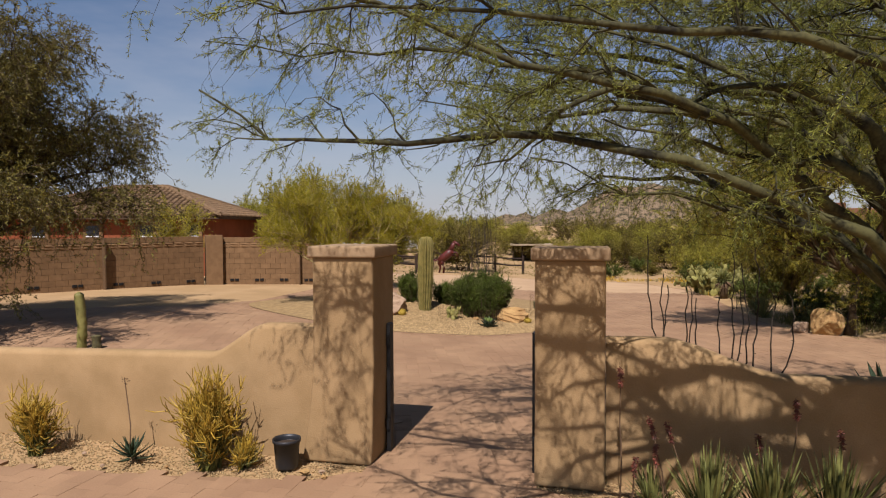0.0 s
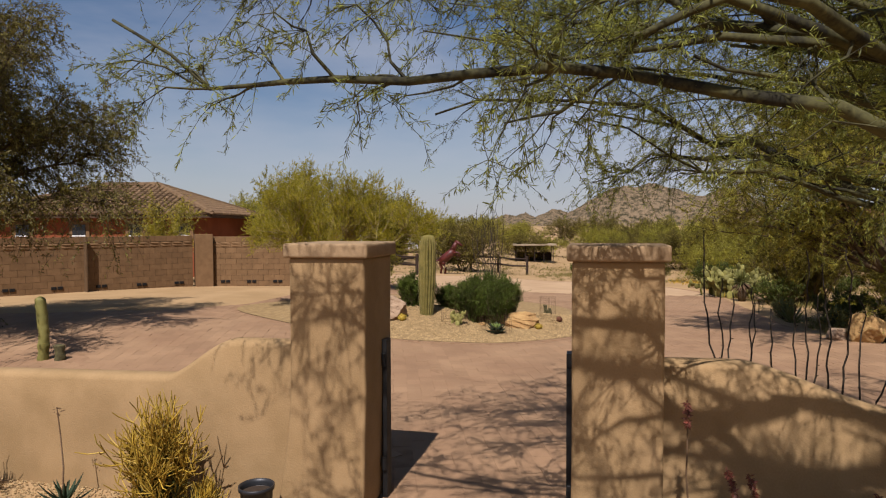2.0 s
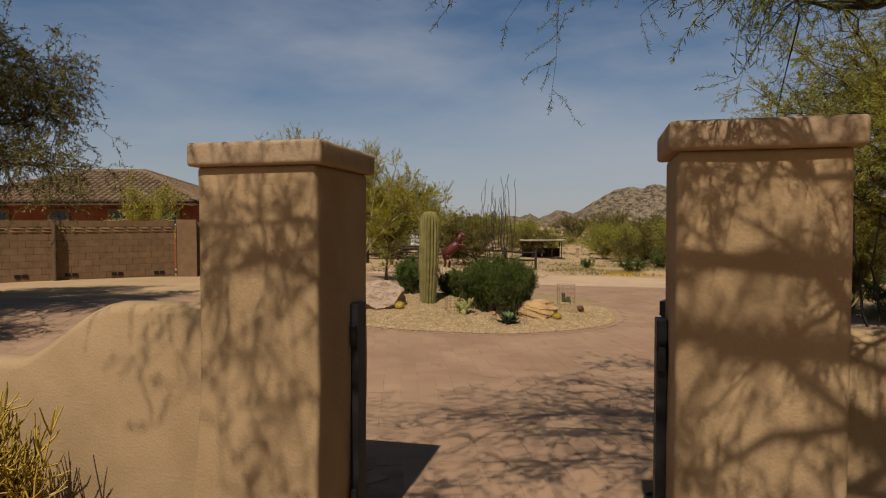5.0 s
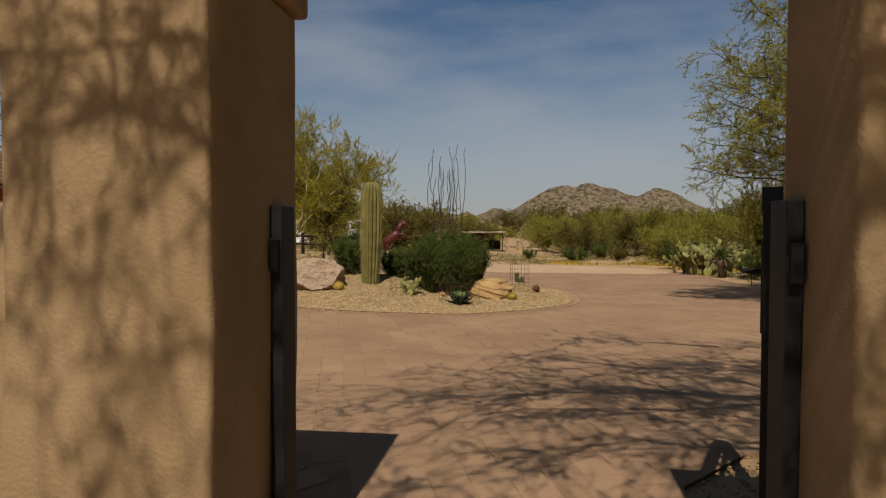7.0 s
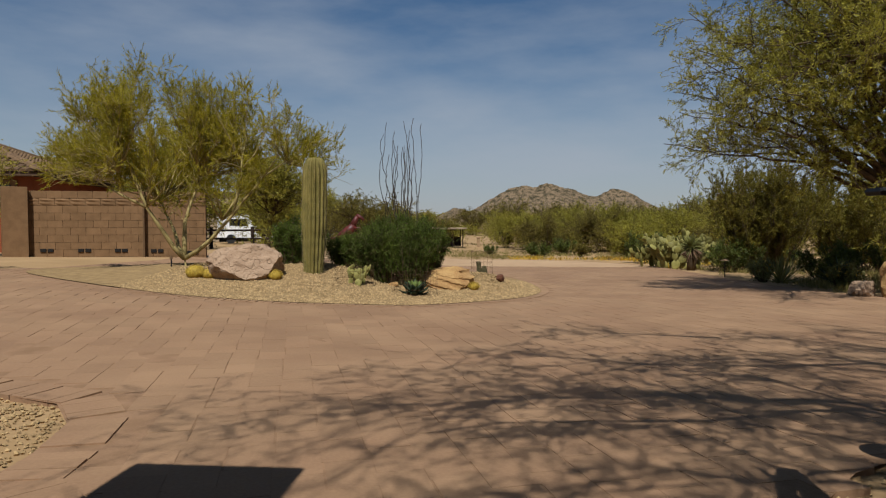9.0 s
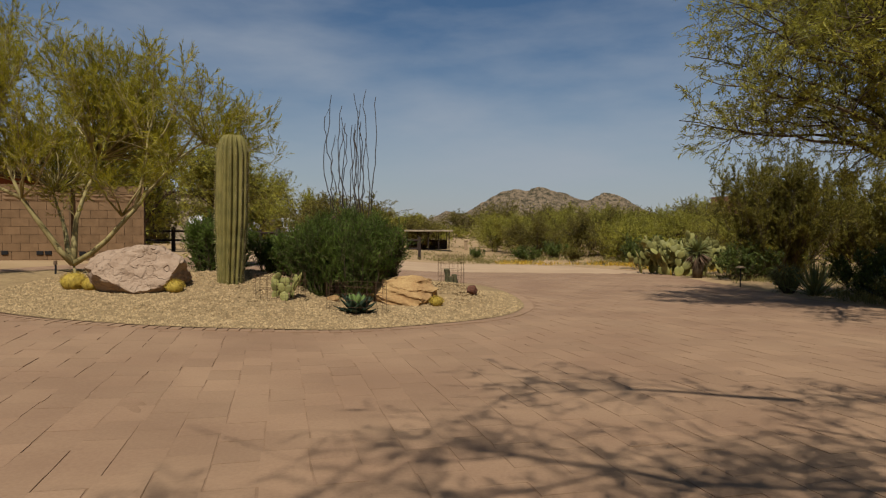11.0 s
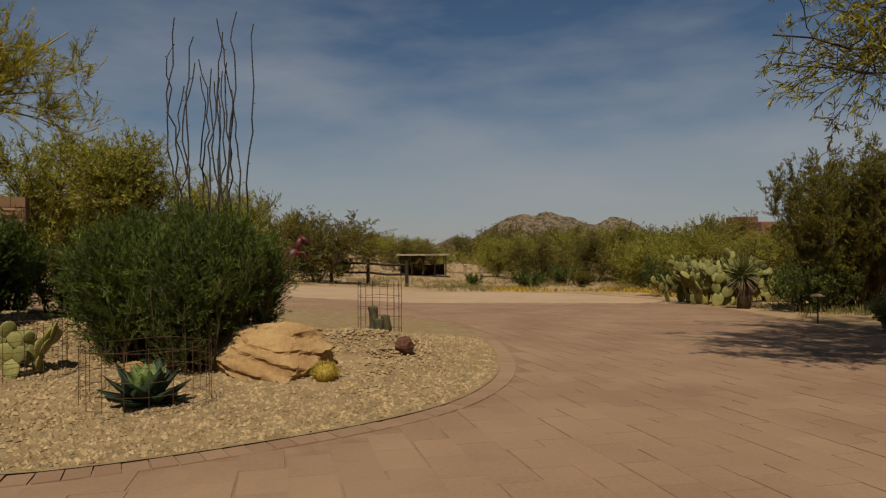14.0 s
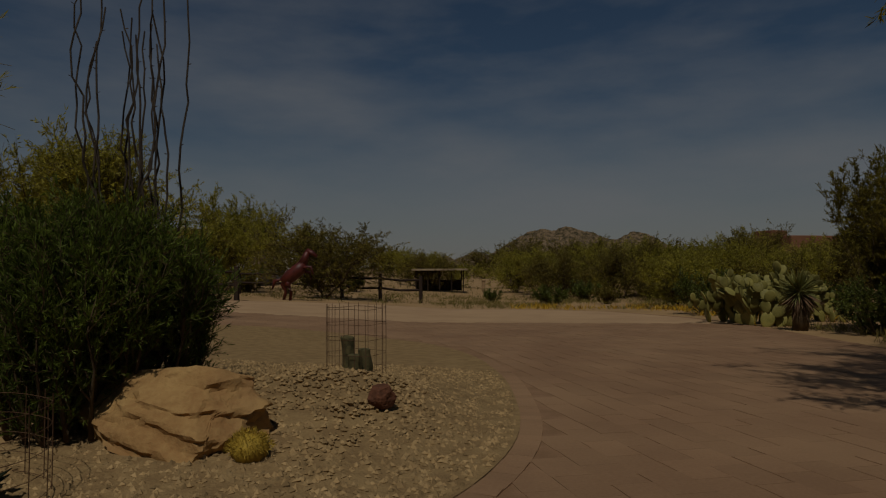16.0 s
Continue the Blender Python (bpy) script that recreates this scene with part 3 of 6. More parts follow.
def tree(name, base, limbs, label, bark, leaf, trunk_r=0.12, second=10, second_len=(0.5, 1.1), twigs=6, twig_len=(0.25, 0.5), leaves=14,
         leaf_len=(0.03, 0.07), leaf_w=0.012, droop=0.15, spread=0.9, limb_taper=0.2, category="tree", up=0.25, leaf_from=0.15, group="", second_r=0.012, start=0.25, scatter=0.7, twig_r=0.004):
    """limbs: rows of (points, radius at the start). Secondaries grow from the limbs, twigs from those, leaves along the twigs."""
    e = empty(name, *base)
    o = np.array(base, float)
    wood, fine, P, D = Soup(), Soup(), [], []
    for pts, r, *extra in limbs:
        boost = extra[0] if extra else 1.0
        line = [np.array(pts[0], float)]
        for a, b in zip(pts[:-1], pts[1:]):
            n = max(3, int(np.linalg.norm(np.subtract(b, a)) / 0.22))
            line += list(wander(a, b, n, 0.16)[1:])
        line = np.array(line)
        m = len(line)
        rad = [r * (limb_taper * 0.6 + (1 - limb_taper * 0.6) * (1 - i / (m - 1)) ** 1.4) for i in range(m)]
        wood.tube((line - o).tolist(), rad, 7)
        step = unit(np.gradient(line, axis=0))
        for _ in range(int(second * boost * (0.6 + 0.13 * m))):
            f = start + (1 - start) * rng.random() ** 0.8
            i = min(m - 1, int(f * (m - 1)))
            d = unit(step[i] * 0.8 + rng.normal(size=3) * spread + np.array([0, 0, up]))
            L = rng.uniform(*second_len) * (1.1 - 0.3 * f) * boost
            s_line = wander(line[i], line[i] + d * L, 6, 0.3, -droop * 0.4)
            s_line[:, 2] -= droop * L * np.linspace(0, 1, 6) ** 2
            fine.tube((s_line - o).tolist(), np.linspace(min(second_r, rad[i] * 0.7), twig_r * 0.75, 6).tolist(), 4, False)
            s_dir = unit(np.gradient(s_line, axis=0))
            for _ in range(twigs):
                k = rng.integers(1, 6)
                td = unit(s_dir[k] * 0.7 + rng.normal(size=3) * 0.75 + np.array([0, 0, up * 0.6]))
                TL = rng.uniform(*twig_len)
                tw = wander(s_line[k], s_line[k] + td * TL, 4, 0.25)
                tw[:, 2] -= droop * TL * np.linspace(0, 1, 4) ** 2
                fine.tube((tw - o).tolist(), [twig_r, twig_r * 0.75, twig_r * 0.6, twig_r * 0.5], 3, False)
                u = leaf_from + (1 - leaf_from) * rng.random(leaves)
                idx = np.minimum((u * 3).astype(int), 2)
                fr = (u * 3 - idx)[:, None]
                P.append(tw[idx] * (1 - fr) + tw[idx + 1] * fr)
                D.append(td * 0.6 + rng.normal(size=(leaves, 3)) * scatter - np.array([0, 0, droop]))
    wood.done("trunk", bark, e, True)
    fine.done("twig_work", bark, e)
    P, D = np.concatenate(P) - o, np.concatenate(D)
    v, q = blades(P, D, rng.uniform(*leaf_len, len(P)), rng.uniform(0.7, 1.3, len(P)) * leaf_w)
    numpy_mesh("crown", v, q, leaf, e)
    return tagged(e, label, category, group)


def dome_limbs(base, trunk_h, radius, height, n, r, lean=0.0, low=0.12, squash=1.0, stems=1):
    """Limbs of a spreading desert tree: short trunk, forks, limbs out to a dome."""
    out = []
    b = np.array(base, float)
    for s in range(stems):
        sa = 2 * math.pi * s / max(1, stems) + rng.random()
        foot = b + (np.array([math.cos(sa), math.sin(sa), 0]) * 0.12 if stems > 1 else 0)
        top = foot + np.array([lean + rng.normal() * 0.1, rng.normal() * 0.1, trunk_h])
        if stems > 1:
            top += np.array([math.cos(sa), math.sin(sa), 0]) * radius * 0.18
        out.append(([foot - np.array([0, 0, 0.1]), (foot + top) / 2 + rng.normal(size=3) * 0.04, top], r))
        for i in range(n // stems):
            a = 2 * math.pi * (i + rng.random() * 0.7) / (n // stems)
            el = rng.uniform(low, 1.25)
            tip = top + np.array([math.cos(a) * math.cos(el) * radius, math.sin(a) * math.cos(el) * radius * squash, math.sin(el) * (height - trunk_h)]) * rng.uniform(0.75, 1.0)
            mid = top + (tip - top) * 0.45 + np.array([0, 0, 0.12 * radius])
            out.append(([top, mid, tip], r * rng.uniform(0.35, 0.6)))
    return out


def fork_limbs(base, trunk_h, R, H, mids, per, r, low=0.45):
    """A trunk that forks into a few bare limbs, each of which forks again towards a dome."""
    b = np.array(base, float)
    top = b + np.array([rng.normal() * 0.05, rng.normal() * 0.05, trunk_h])
    out = [([b - np.array([0, 0, 0.1]), (b + top) / 2 + rng.normal(size=3) * 0.02, top], r)]
    for i in range(mids):
        a = 2 * math.pi * (i + 0.35 * rng.random()) / mids
        knee = top + np.array([math.cos(a) * R * 0.33, math.sin(a) * R * 0.33, (H - trunk_h) * rng.uniform(0.28, 0.45)])
        out.append(([top, (top + knee) / 2 + rng.normal(size=3) * 0.05, knee], r * 0.62, 0.0))
        for j in range(per):
            a2 = a + (j - (per - 1) / 2) * 0.75 + rng.normal() * 0.15
            el = rng.uniform(low, 1.35)
            tip = top + np.array([math.cos(a2) * math.cos(el) * R, math.sin(a2) * math.cos(el) * R, math.sin(el) * (H - trunk_h)]) * rng.uniform(0.85, 1.05)
            out.append(([knee, knee + (tip - knee) * 0.5 + np.array([0, 0, 0.06 * R]), tip], r * 0.36))
    return out


# ---- the large mesquite over the gate ----
B0 = (4.35, -1.1, 0)
near_limbs = [
    ([(4.25, -1.15, -0.1), (4.2, -1.1, 0.7), (4.1, -1.0, 1.35)], 0.17, 0.0),
    ([(4.15, -1.1, 0.3), (3.75, -1.12, 1.2), (3.5, -1.15, 1.95)], 0.12, 0.0),
    ([(3.5, -1.15, 1.9), (3.38, -1.35, 2.6), (3.2, -1.4, 3.01), (2.98, -1.4, 3.2), (2.73, -1.4, 3.32), (2.47, -1.4, 3.34), (2.21, -1.4, 3.3), (2.0, -1.42, 3.18), (1.7, -1.5, 3.2)], 0.065, 0.5),
    ([(3.5, -1.15, 1.9), (3.3, -1.4, 2.55), (3.12, -1.5, 2.69), (2.9, -1.5, 2.83), (2.67, -1.5, 2.8), (2.42, -1.5, 2.86), (2.15, -1.55, 2.95), (1.82, -1.65, 3.02), (1.5, -1.75, 3.1)], 0.06, 0.5),
    ([(3.5, -1.15, 1.9), (3.63, -1.2, 2.4), (3.69, -1.2, 2.8), (3.66, -1.25, 3.2), (3.5, -1.35, 3.9)], 0.07, 0.4),
    ([(3.7, -1.1, 1.6), (3.95, -1.2, 2.6), (3.85, -1.2, 3.0), (3.9, -1.3, 3.7)], 0.06, 0.4),
    ([(2.3, -1.7, 3.05), (1.6, -1.85, 3.15), (0.94, -1.87, 3.09), (0.3, -1.9, 3.25)], 0.03, 0.4),
    ([(2.3, -1.7, 3.05), (1.58, -2.05, 3.25), (1.26, -2.07, 3.12), (0.94, -2.1, 2.82), (0.7, -2.1, 2.78)], 0.032, 0.3),
    ([(2.0, -1.42, 3.18), (1.57, -1.75, 3.42), (1.23, -1.75, 3.35), (1.0, -1.8, 3.26), (0.4, -1.8, 3.4)], 0.024, 0.4),
    ([(4.1, -1.0, 1.3), (3.1, -1.6, 2.35), (1.97, -2.1, 2.79), (1.18, -2.15, 2.95), (0.65, -2.5, 2.9), (0.11, -2.5, 2.91), (-0.7, -2.07, 3.0), (-1.2, -2.1, 3.35)], 0.062, 0.75),
    ([(4.1, -1.0, 1.3), (3.3, -1.2, 2.3), (2.3, -1.7, 3.05), (1.57, -2.3, 3.2), (0.5, -2.6, 3.55), (-0.6, -2.9, 3.7)], 0.065, 0.75),
    ([(4.1, -1.0, 1.35), (3.4, -0.2, 2.3), (2.5, 0.6, 2.85), (2.1, 1.29, 3.04), (1.5, 0.9, 3.35), (0.6, 0.7, 3.4), (-0.23, 0.5, 3.28)], 0.075, 0.75),
    ([(3.0, 0.1, 2.6), (2.2, 0.3, 2.85), (1.62, 0.47, 2.88), (1.07, -0.55, 2.62)], 0.03, 0.4),
    ([(4.1, -1.0, 1.35), (3.8, -0.6, 2.4), (3.0, -0.8, 3.3), (2.0, -0.9, 3.75), (0.9, -0.9, 4.0)], 0.075, 0.75),
    ([(4.1, -1.0, 1.35), (4.3, -0.3, 2.3), (3.9, 1.2, 3.2), (3.0, 2.3, 3.6), (1.9, 2.9, 3.7)], 0.08, 0.75),
    ([(4.3, -0.3, 2.3), (4.8, 1.2, 3.2), (4.3, 2.8, 3.6), (3.4, 3.6, 3.7)], 0.06, 0.75),
    ([(4.1, -1.0, 1.35), (4.8, -0.6, 2.5), (6.0, 0.9, 3.3), (6.3, 2.4, 3.7), (5.8, 3.4, 3.8)], 0.07, 0.75),
    ([(4.1, -1.0, 1.35), (4.0, -1.9, 2.6), (3.0, -2.9, 3.6), (1.6, -3.6, 4.0), (0.4, -3.6, 4.1)], 0.07, 0.8),
    ([(3.6, -2.3, 3.0), (2.4, -2.7, 3.3), (1.0, -3.1, 3.4), (-0.2, -3.3, 3.5)], 0.04, 0.7),
    ([(2.3, -1.7, 3.05), (1.4, -1.4, 3.5), (0.2, -1.5, 3.7), (-0.8, -1.3, 3.75), (-1.6, -1.4, 3.9)], 0.035, 0.7),
    ([(4.1, -1.0, 1.35), (4.6, -2.0, 2.7), (4.4, -3.4, 3.7), (3.4, -4.4, 4.2)], 0.045, 0.65),
    ([(3.4, -0.2, 2.3), (2.3, -0.5, 2.6), (1.7, -0.8, 2.65), (1.0, -1.4, 2.9)], 0.03, 0.6),
    ([(2.5, 0.6, 2.85), (1.9, 1.9, 3.3), (0.9, 2.2, 3.6), (0.0, 1.7, 3.6)], 0.03),
    ([(3.9, -0.8, 1.7), (3.3, -0.5, 2.3), (2.6, -0.4, 2.55), (1.9, 0.1, 2.75)], 0.035, 0.6),
    ([(4.1, -1.0, 1.35), (4.7, -1.4, 2.6), (4.9, -1.6, 3.4), (4.2, -1.9, 3.8)], 0.06, 0.6),
    ([(4.0, -1.0, 1.9), (3.9, -1.5, 2.8), (3.5, -1.8, 3.4), (2.7, -1.7, 3.6)], 0.05, 0.6),
    ([(4.2, -0.8, 2.0), (4.9, -0.6, 3.0), (5.2, -0.8, 3.7)], 0.05, 0.6),
    # seven upper limbs out of view, added for the shade they cast
    ([(4.1, -1.0, 1.35), (4.0, -1.2, 3.2), (3.2, -1.2, 4.4), (2.0, -1.0, 4.8), (0.8, -1.0, 4.9), (-0.2, -1.3, 4.8)], 0.09, 1.35),
    ([(4.0, -1.2, 3.2), (3.6, -2.2, 4.4), (2.4, -2.4, 4.8), (1.2, -2.3, 4.9), (0.0, -2.4, 4.8)], 0.07, 0.8),
    ([(4.0, -1.2, 3.2), (3.4, -0.2, 4.4), (2.2, 0.2, 4.8), (1.0, 0.3, 4.9), (0.2, 0.2, 4.7)], 0.07, 1.35),
    ([(4.0, -1.2, 3.2), (4.2, 0.0, 4.4), (3.6, 1.2, 4.7), (2.6, 1.6, 4.8), (1.4, 1.5, 4.7)], 0.07, 1.35),
    ([(4.0, -1.2, 3.2), (4.9, 0.2, 4.5), (5.0, 1.4, 4.8), (4.4, 2.4, 4.8)], 0.07, 1.35),
    ([(4.0, -1.2, 3.2), (5.0, -1.2, 4.6), (6.0, -0.4, 4.8), (6.8, 0.8, 4.7)], 0.07, 1.35),
    ([(4.0, -1.2, 3.2), (4.4, -2.2, 4.5), (4.2, -3.2, 4.8), (3.0, -3.6, 4.9)], 0.045, 0.65),
    ([(2.2, 0.0, 3.8), (1.4, -0.3, 3.9), (0.7, -0.5, 3.9), (0.0, -0.7, 3.9)], 0.025, 1.3),
    ([(3.2, 0.9, 3.6), (2.4, 0.7, 3.8), (1.6, 0.9, 3.9), (0.8, 0.9, 3.9)], 0.03, 0.75),
    ([(3.6, 0.4, 3.3), (3.0, 0.2, 3.7), (2.5, 0.4, 3.9)], 0.03, 0.75),
    ([(3.0, 2.3, 3.6), (2.2, 2.0, 3.8), (1.2, 1.9, 3.9), (0.4, 1.3, 3.9)], 0.03, 0.75),
    ([(3.9, 1.2, 3.2), (3.6, 2.4, 3.9), (2.8, 3.2, 4.0), (2.0, 3.6, 3.9)], 0.035, 0.75),
    ([(4.8, 1.2, 3.2), (5.2, 2.4, 3.9), (4.9, 3.6, 4.0)], 0.035, 0.75),
    ([(6.0, 0.9, 3.3), (6.9, 1.8, 3.8), (7.2, 3.2, 3.9)], 0.035, 0.75),
    ([(4.3, 0.4, 2.8), (3.4, 1.2, 3.5), (2.6, 1.7, 3.7), (1.7, 1.6, 3.8)], 0.035, 0.75),
    ([(3.0, -0.8, 3.3), (2.2, 0.0, 3.8), (1.2, 0.3, 4.1), (0.2, -0.1, 4.1)], 0.035),
    ([(3.8, -0.6, 2.4), (3.6, 0.4, 3.3), (3.2, 1.6, 4.0)], 0.04, 0.75),
    # more unseen high limbs, added to shade the walls, pillars and drive
    ([(4.0, -1.2, 3.2), (3.9, -2.3, 4.3), (3.4, -3.0, 4.9), (2.7, -3.2, 5.1)], 0.045, 0.65),
    ([(4.0, -1.2, 3.2), (4.6, -2.2, 4.4), (4.6, -3.0, 5.0), (4.2, -3.5, 5.2)], 0.045, 0.65),
    ([(4.6, -2.2, 4.4), (5.3, -2.6, 4.9), (5.8, -3.0, 5.0)], 0.045, 0.65),
    ([(4.6, -2.2, 4.4), (4.2, -2.5, 4.7), (3.6, -2.5, 4.9), (2.9, -2.3, 4.9)], 0.045, 0.65),
    ([(2.2, 0.2, 4.8), (1.0, 0.2, 5.0), (0.1, 0.0, 5.0), (-0.8, -0.2, 4.9)], 0.04, 1.5),
    ([(4.2, 0.0, 4.4), (3.4, 0.8, 5.0), (2.2, 1.2, 5.2), (1.2, 1.0, 5.2)], 0.06, 1.9),
    ([(4.2, 0.0, 4.4), (3.8, 1.4, 5.1), (3.0, 2.2, 5.3), (2.2, 2.4, 5.2)], 0.06, 1.9),
    ([(4.2, 0.0, 4.4), (4.6, 1.6, 5.1), (4.2, 2.6, 5.3), (3.6, 3.2, 5.2)], 0.06, 1.9),
    ([(4.9, 0.2, 4.5), (5.6, 1.4, 5.1), (5.6, 2.6, 5.2), (5.0, 3.4, 5.1)], 0.06, 1.9),
    ([(4.2, 0.0, 4.4), (3.2, -0.2, 5.0), (2.0, -0.4, 5.2), (1.0, -0.3, 5.2)], 0.05, 1.6),
    ([(3.9, -2.3, 4.3), (3.3, -2.8, 5.0), (2.6, -3.0, 5.2), (2.0, -3.1, 5.2)], 0.045, 0.65),
    ([(4.6, -2.2, 4.4), (4.2, -2.9, 5.0), (3.6, -3.3, 5.3), (2.9, -3.5, 5.3)], 0.045, 0.65),
    ([(4.6, -2.2, 4.4), (4.8, -2.6, 4.9), (4.9, -3.2, 5.2)], 0.045, 0.65),
    ([(2.4, -2.4, 4.8), (1.0, -2.6, 5.0), (-0.2, -2.6, 5.0), (-1.2, -2.7, 4.9)], 0.05, 1.1),
    ([(0.4, -2.6, 5.0), (-0.4, -2.3, 4.8), (-1.0, -2.0, 4.6), (-1.5, -2.0, 4.5)], 0.035, 1.1),
    ([(2.2, 2.4, 5.2), (1.3, 2.6, 5.2), (0.4, 2.4, 5.1)], 0.035, 1.5),
    ([(1.2, 1.0, 5.2), (0.5, 1.3, 5.2), (-0.1, 1.2, 5.1)], 0.03, 1.3),
    # thick sparse limbs out of view, added for bold shadows on pillar and wall
    ([(3.9, -2.3, 4.3), (2.4, -2.7, 4.75), (1.5, -2.8, 5.0), (0.8, -2.9, 5.6)], 0.09, 0.25),
    ([(3.4, -3.0, 4.9), (2.2, -3.1, 5.3), (1.3, -3.0, 5.6), (0.6, -2.9, 5.5)], 0.08, 0.3),
    ([(4.0, -1.2, 3.2), (3.3, -2.6, 4.4), (2.6, -2.9, 4.9), (1.6, -3.0, 4.7)], 0.1, 0.25),
    ([(4.6, -2.2, 4.4), (3.6, -2.8, 4.7), (2.7, -2.9, 4.5), (1.9, -2.9, 4.9)], 0.09, 0.25),
    ([(3.4, -1.3, 2.4), (2.9, -0.9, 3.1), (2.2, -1.0, 3.3), (1.4, -1.1, 3.4), (0.5, -1.0, 3.5)], 0.035),
]
# leafy limbs added above the gate to shade the drive's near right side
near_limbs += [
    ([(3.6, -0.6, 3.0), (3.2, -0.2, 3.9), (2.6, 0.1, 4.2), (1.9, 0.3, 4.3)], 0.035, 1.7),
    ([(3.8, -0.6, 2.4), (3.9, 0.0, 3.6), (3.5, 0.6, 4.2), (2.9, 0.9, 4.4)], 0.035, 1.7),
    ([(4.1, -1.0, 2.6), (3.6, -1.0, 3.8), (2.9, -0.8, 4.3), (2.1, -0.7, 4.4)], 0.035, 1.7),
    ([(4.3, -0.3, 2.3), (4.6, 0.4, 3.8), (4.2, 0.9, 4.4), (3.6, 1.2, 4.5)], 0.035, 1.7),
    ([(3.7, -0.9, 3.0), (3.3, -0.7, 3.7), (2.6, -0.4, 3.95), (1.7, -0.3, 4.1)], 0.03, 1.5),
]
# upper limbs out of view, fuller near the gate to deepen the drive's shade
for i, (pts, r, *full) in enumerate(near_limbs):
    if np.mean([p[2] for p in pts]) > 4.2 and np.mean([p[1] for p in pts]) > -1.6:
        near_limbs[i] = (pts, min(r, 0.04), (full[0] if full else 1.0) * (1.85 if np.mean([p[1] for p in pts]) < 0.6 else 0.9))
rng = np.random.default_rng(11)
tree("mesquite_tree", B0, near_limbs, "spreading mesquite tree with crooked dark limbs and feathery green leaves", M["mesq_bark"], M["leaf_near"],
     second=11, second_len=(0.35, 0.95), twigs=8, twig_len=(0.12, 0.32), leaves=42, leaf_len=(0.022, 0.05), leaf_w=0.0045, droop=0.22, spread=0.6, up=0.16, second_r=0.008, scatter=0.55, twig_r=0.002)

# ---- palo verde on the island ----
rng = np.random.default_rng(12)


def palo_verde_limbs():
    """A low fork into three pale limbs, and a fan of shoots from their knees out to a full crown, thinner towards the saguaro."""
    f = (-5.42, 11.0, 0.36)
    out = [([(-5.42, 11.02, -0.05), (-5.40, 11.0, 0.15), f], 0.085, 0.0),
           ([f, (-5.7, 10.85, 0.8), (-5.95, 10.7, 1.28), (-6.4, 10.6, 2.3), (-6.6, 10.6, 2.9)], 0.05, 0.6),
           ([f, (-5.5, 11.2, 1.0), (-5.35, 11.5, 1.9), (-5.05, 11.8, 2.9)], 0.05, 0.6),
           ([f, (-4.95, 11.05, 0.7), (-4.55, 11.1, 1.15), (-4.0, 11.2, 1.85), (-3.1, 11.3, 2.4), (-2.6, 11.3, 2.65)], 0.045, 0.35),
           ([f, (-5.9, 11.5, 0.95), (-6.4, 12.0, 1.6), (-6.8, 12.2, 2.3)], 0.045, 0.7),
           ([(-5.95, 10.7, 1.28), (-6.7, 10.6, 1.7), (-7.4, 10.6, 2.15)], 0.03, 0.8),
           ([(-4.55, 11.1, 1.15), (-4.4, 11.2, 2.2), (-4.2, 11.2, 3.4)], 0.03, 0.5),
           ([(-4.0, 11.2, 1.85), (-3.6, 11.3, 2.5), (-3.35, 11.4, 3.1)], 0.02, 0.45),
           ([(-4.4, 11.2, 2.0), (-3.9, 11.2, 2.8), (-3.75, 11.2, 3.4)], 0.02, 0.45)]
    knees = np.array([(-5.95, 10.7, 1.28), (-5.45, 11.3, 1.2), (-6.3, 11.9, 1.45), (-4.75, 11.1, 1.05), (-5.5, 11.0, 0.9), (-6.4, 10.6, 1.9), (-5.35, 11.5, 1.9)])
    for i in range(150):
        a, u = 2 * math.pi * (i * 0.618 % 1), 0.06 + 0.92 * ((i * 0.377) % 1)
        c = math.sqrt(1 - u * u * 0.9)
        tip = np.array([-6.15 + 2.05 * c * math.cos(a), 11.6 + 1.9 * c * math.sin(a), 1.45 + 2.3 * u]) + rng.normal(size=3) * 0.16
        k = knees[np.argmin(np.linalg.norm(knees - tip, axis=1) + rng.random(len(knees)) * 0.7)]
        out.append(([k, (k + tip) / 2 + np.array([0, 0, 0.1]), tip], 0.017, min(0.6, 0.3 * np.linalg.norm(tip - k))))
    # sparse long shoots over the saguaro's side
    reach = np.array([(-4.55, 11.1, 1.15), (-4.0, 11.2, 1.85), (-3.6, 11.3, 2.1), (-4.4, 11.2, 2.0)])
    for i in range(34):
        tip = np.array([rng.uniform(-4.9, -2.4), 11.3 + rng.normal() * 0.5, 0.0])
        tip[2] = rng.uniform(1.5, 3.6 - 0.45 * (tip[0] + 4.9))
        k = reach[np.argmin(np.linalg.norm(reach - tip, axis=1))]
        out.append(([k, (k + tip) / 2 + np.array([-0.05, 0, 0.08]), tip], 0.014, 0.28))
    return out


tree("palo_verde_tree", (-5.42, 11.02, 0.04), palo_verde_limbs(), "palo verde tree with thin yellow-green branches on the gravel island", M["green_bark"], M["leaf_pv"],
     second=10, second_len=(0.45, 0.95), twigs=7, twig_len=(0.15, 0.36), leaves=28, leaf_len=(0.045, 0.1), leaf_w=0.0068, droop=0.0, spread=0.3, up=0.7, second_r=0.006, start=0.3, scatter=0.2, twig_r=0.0025)

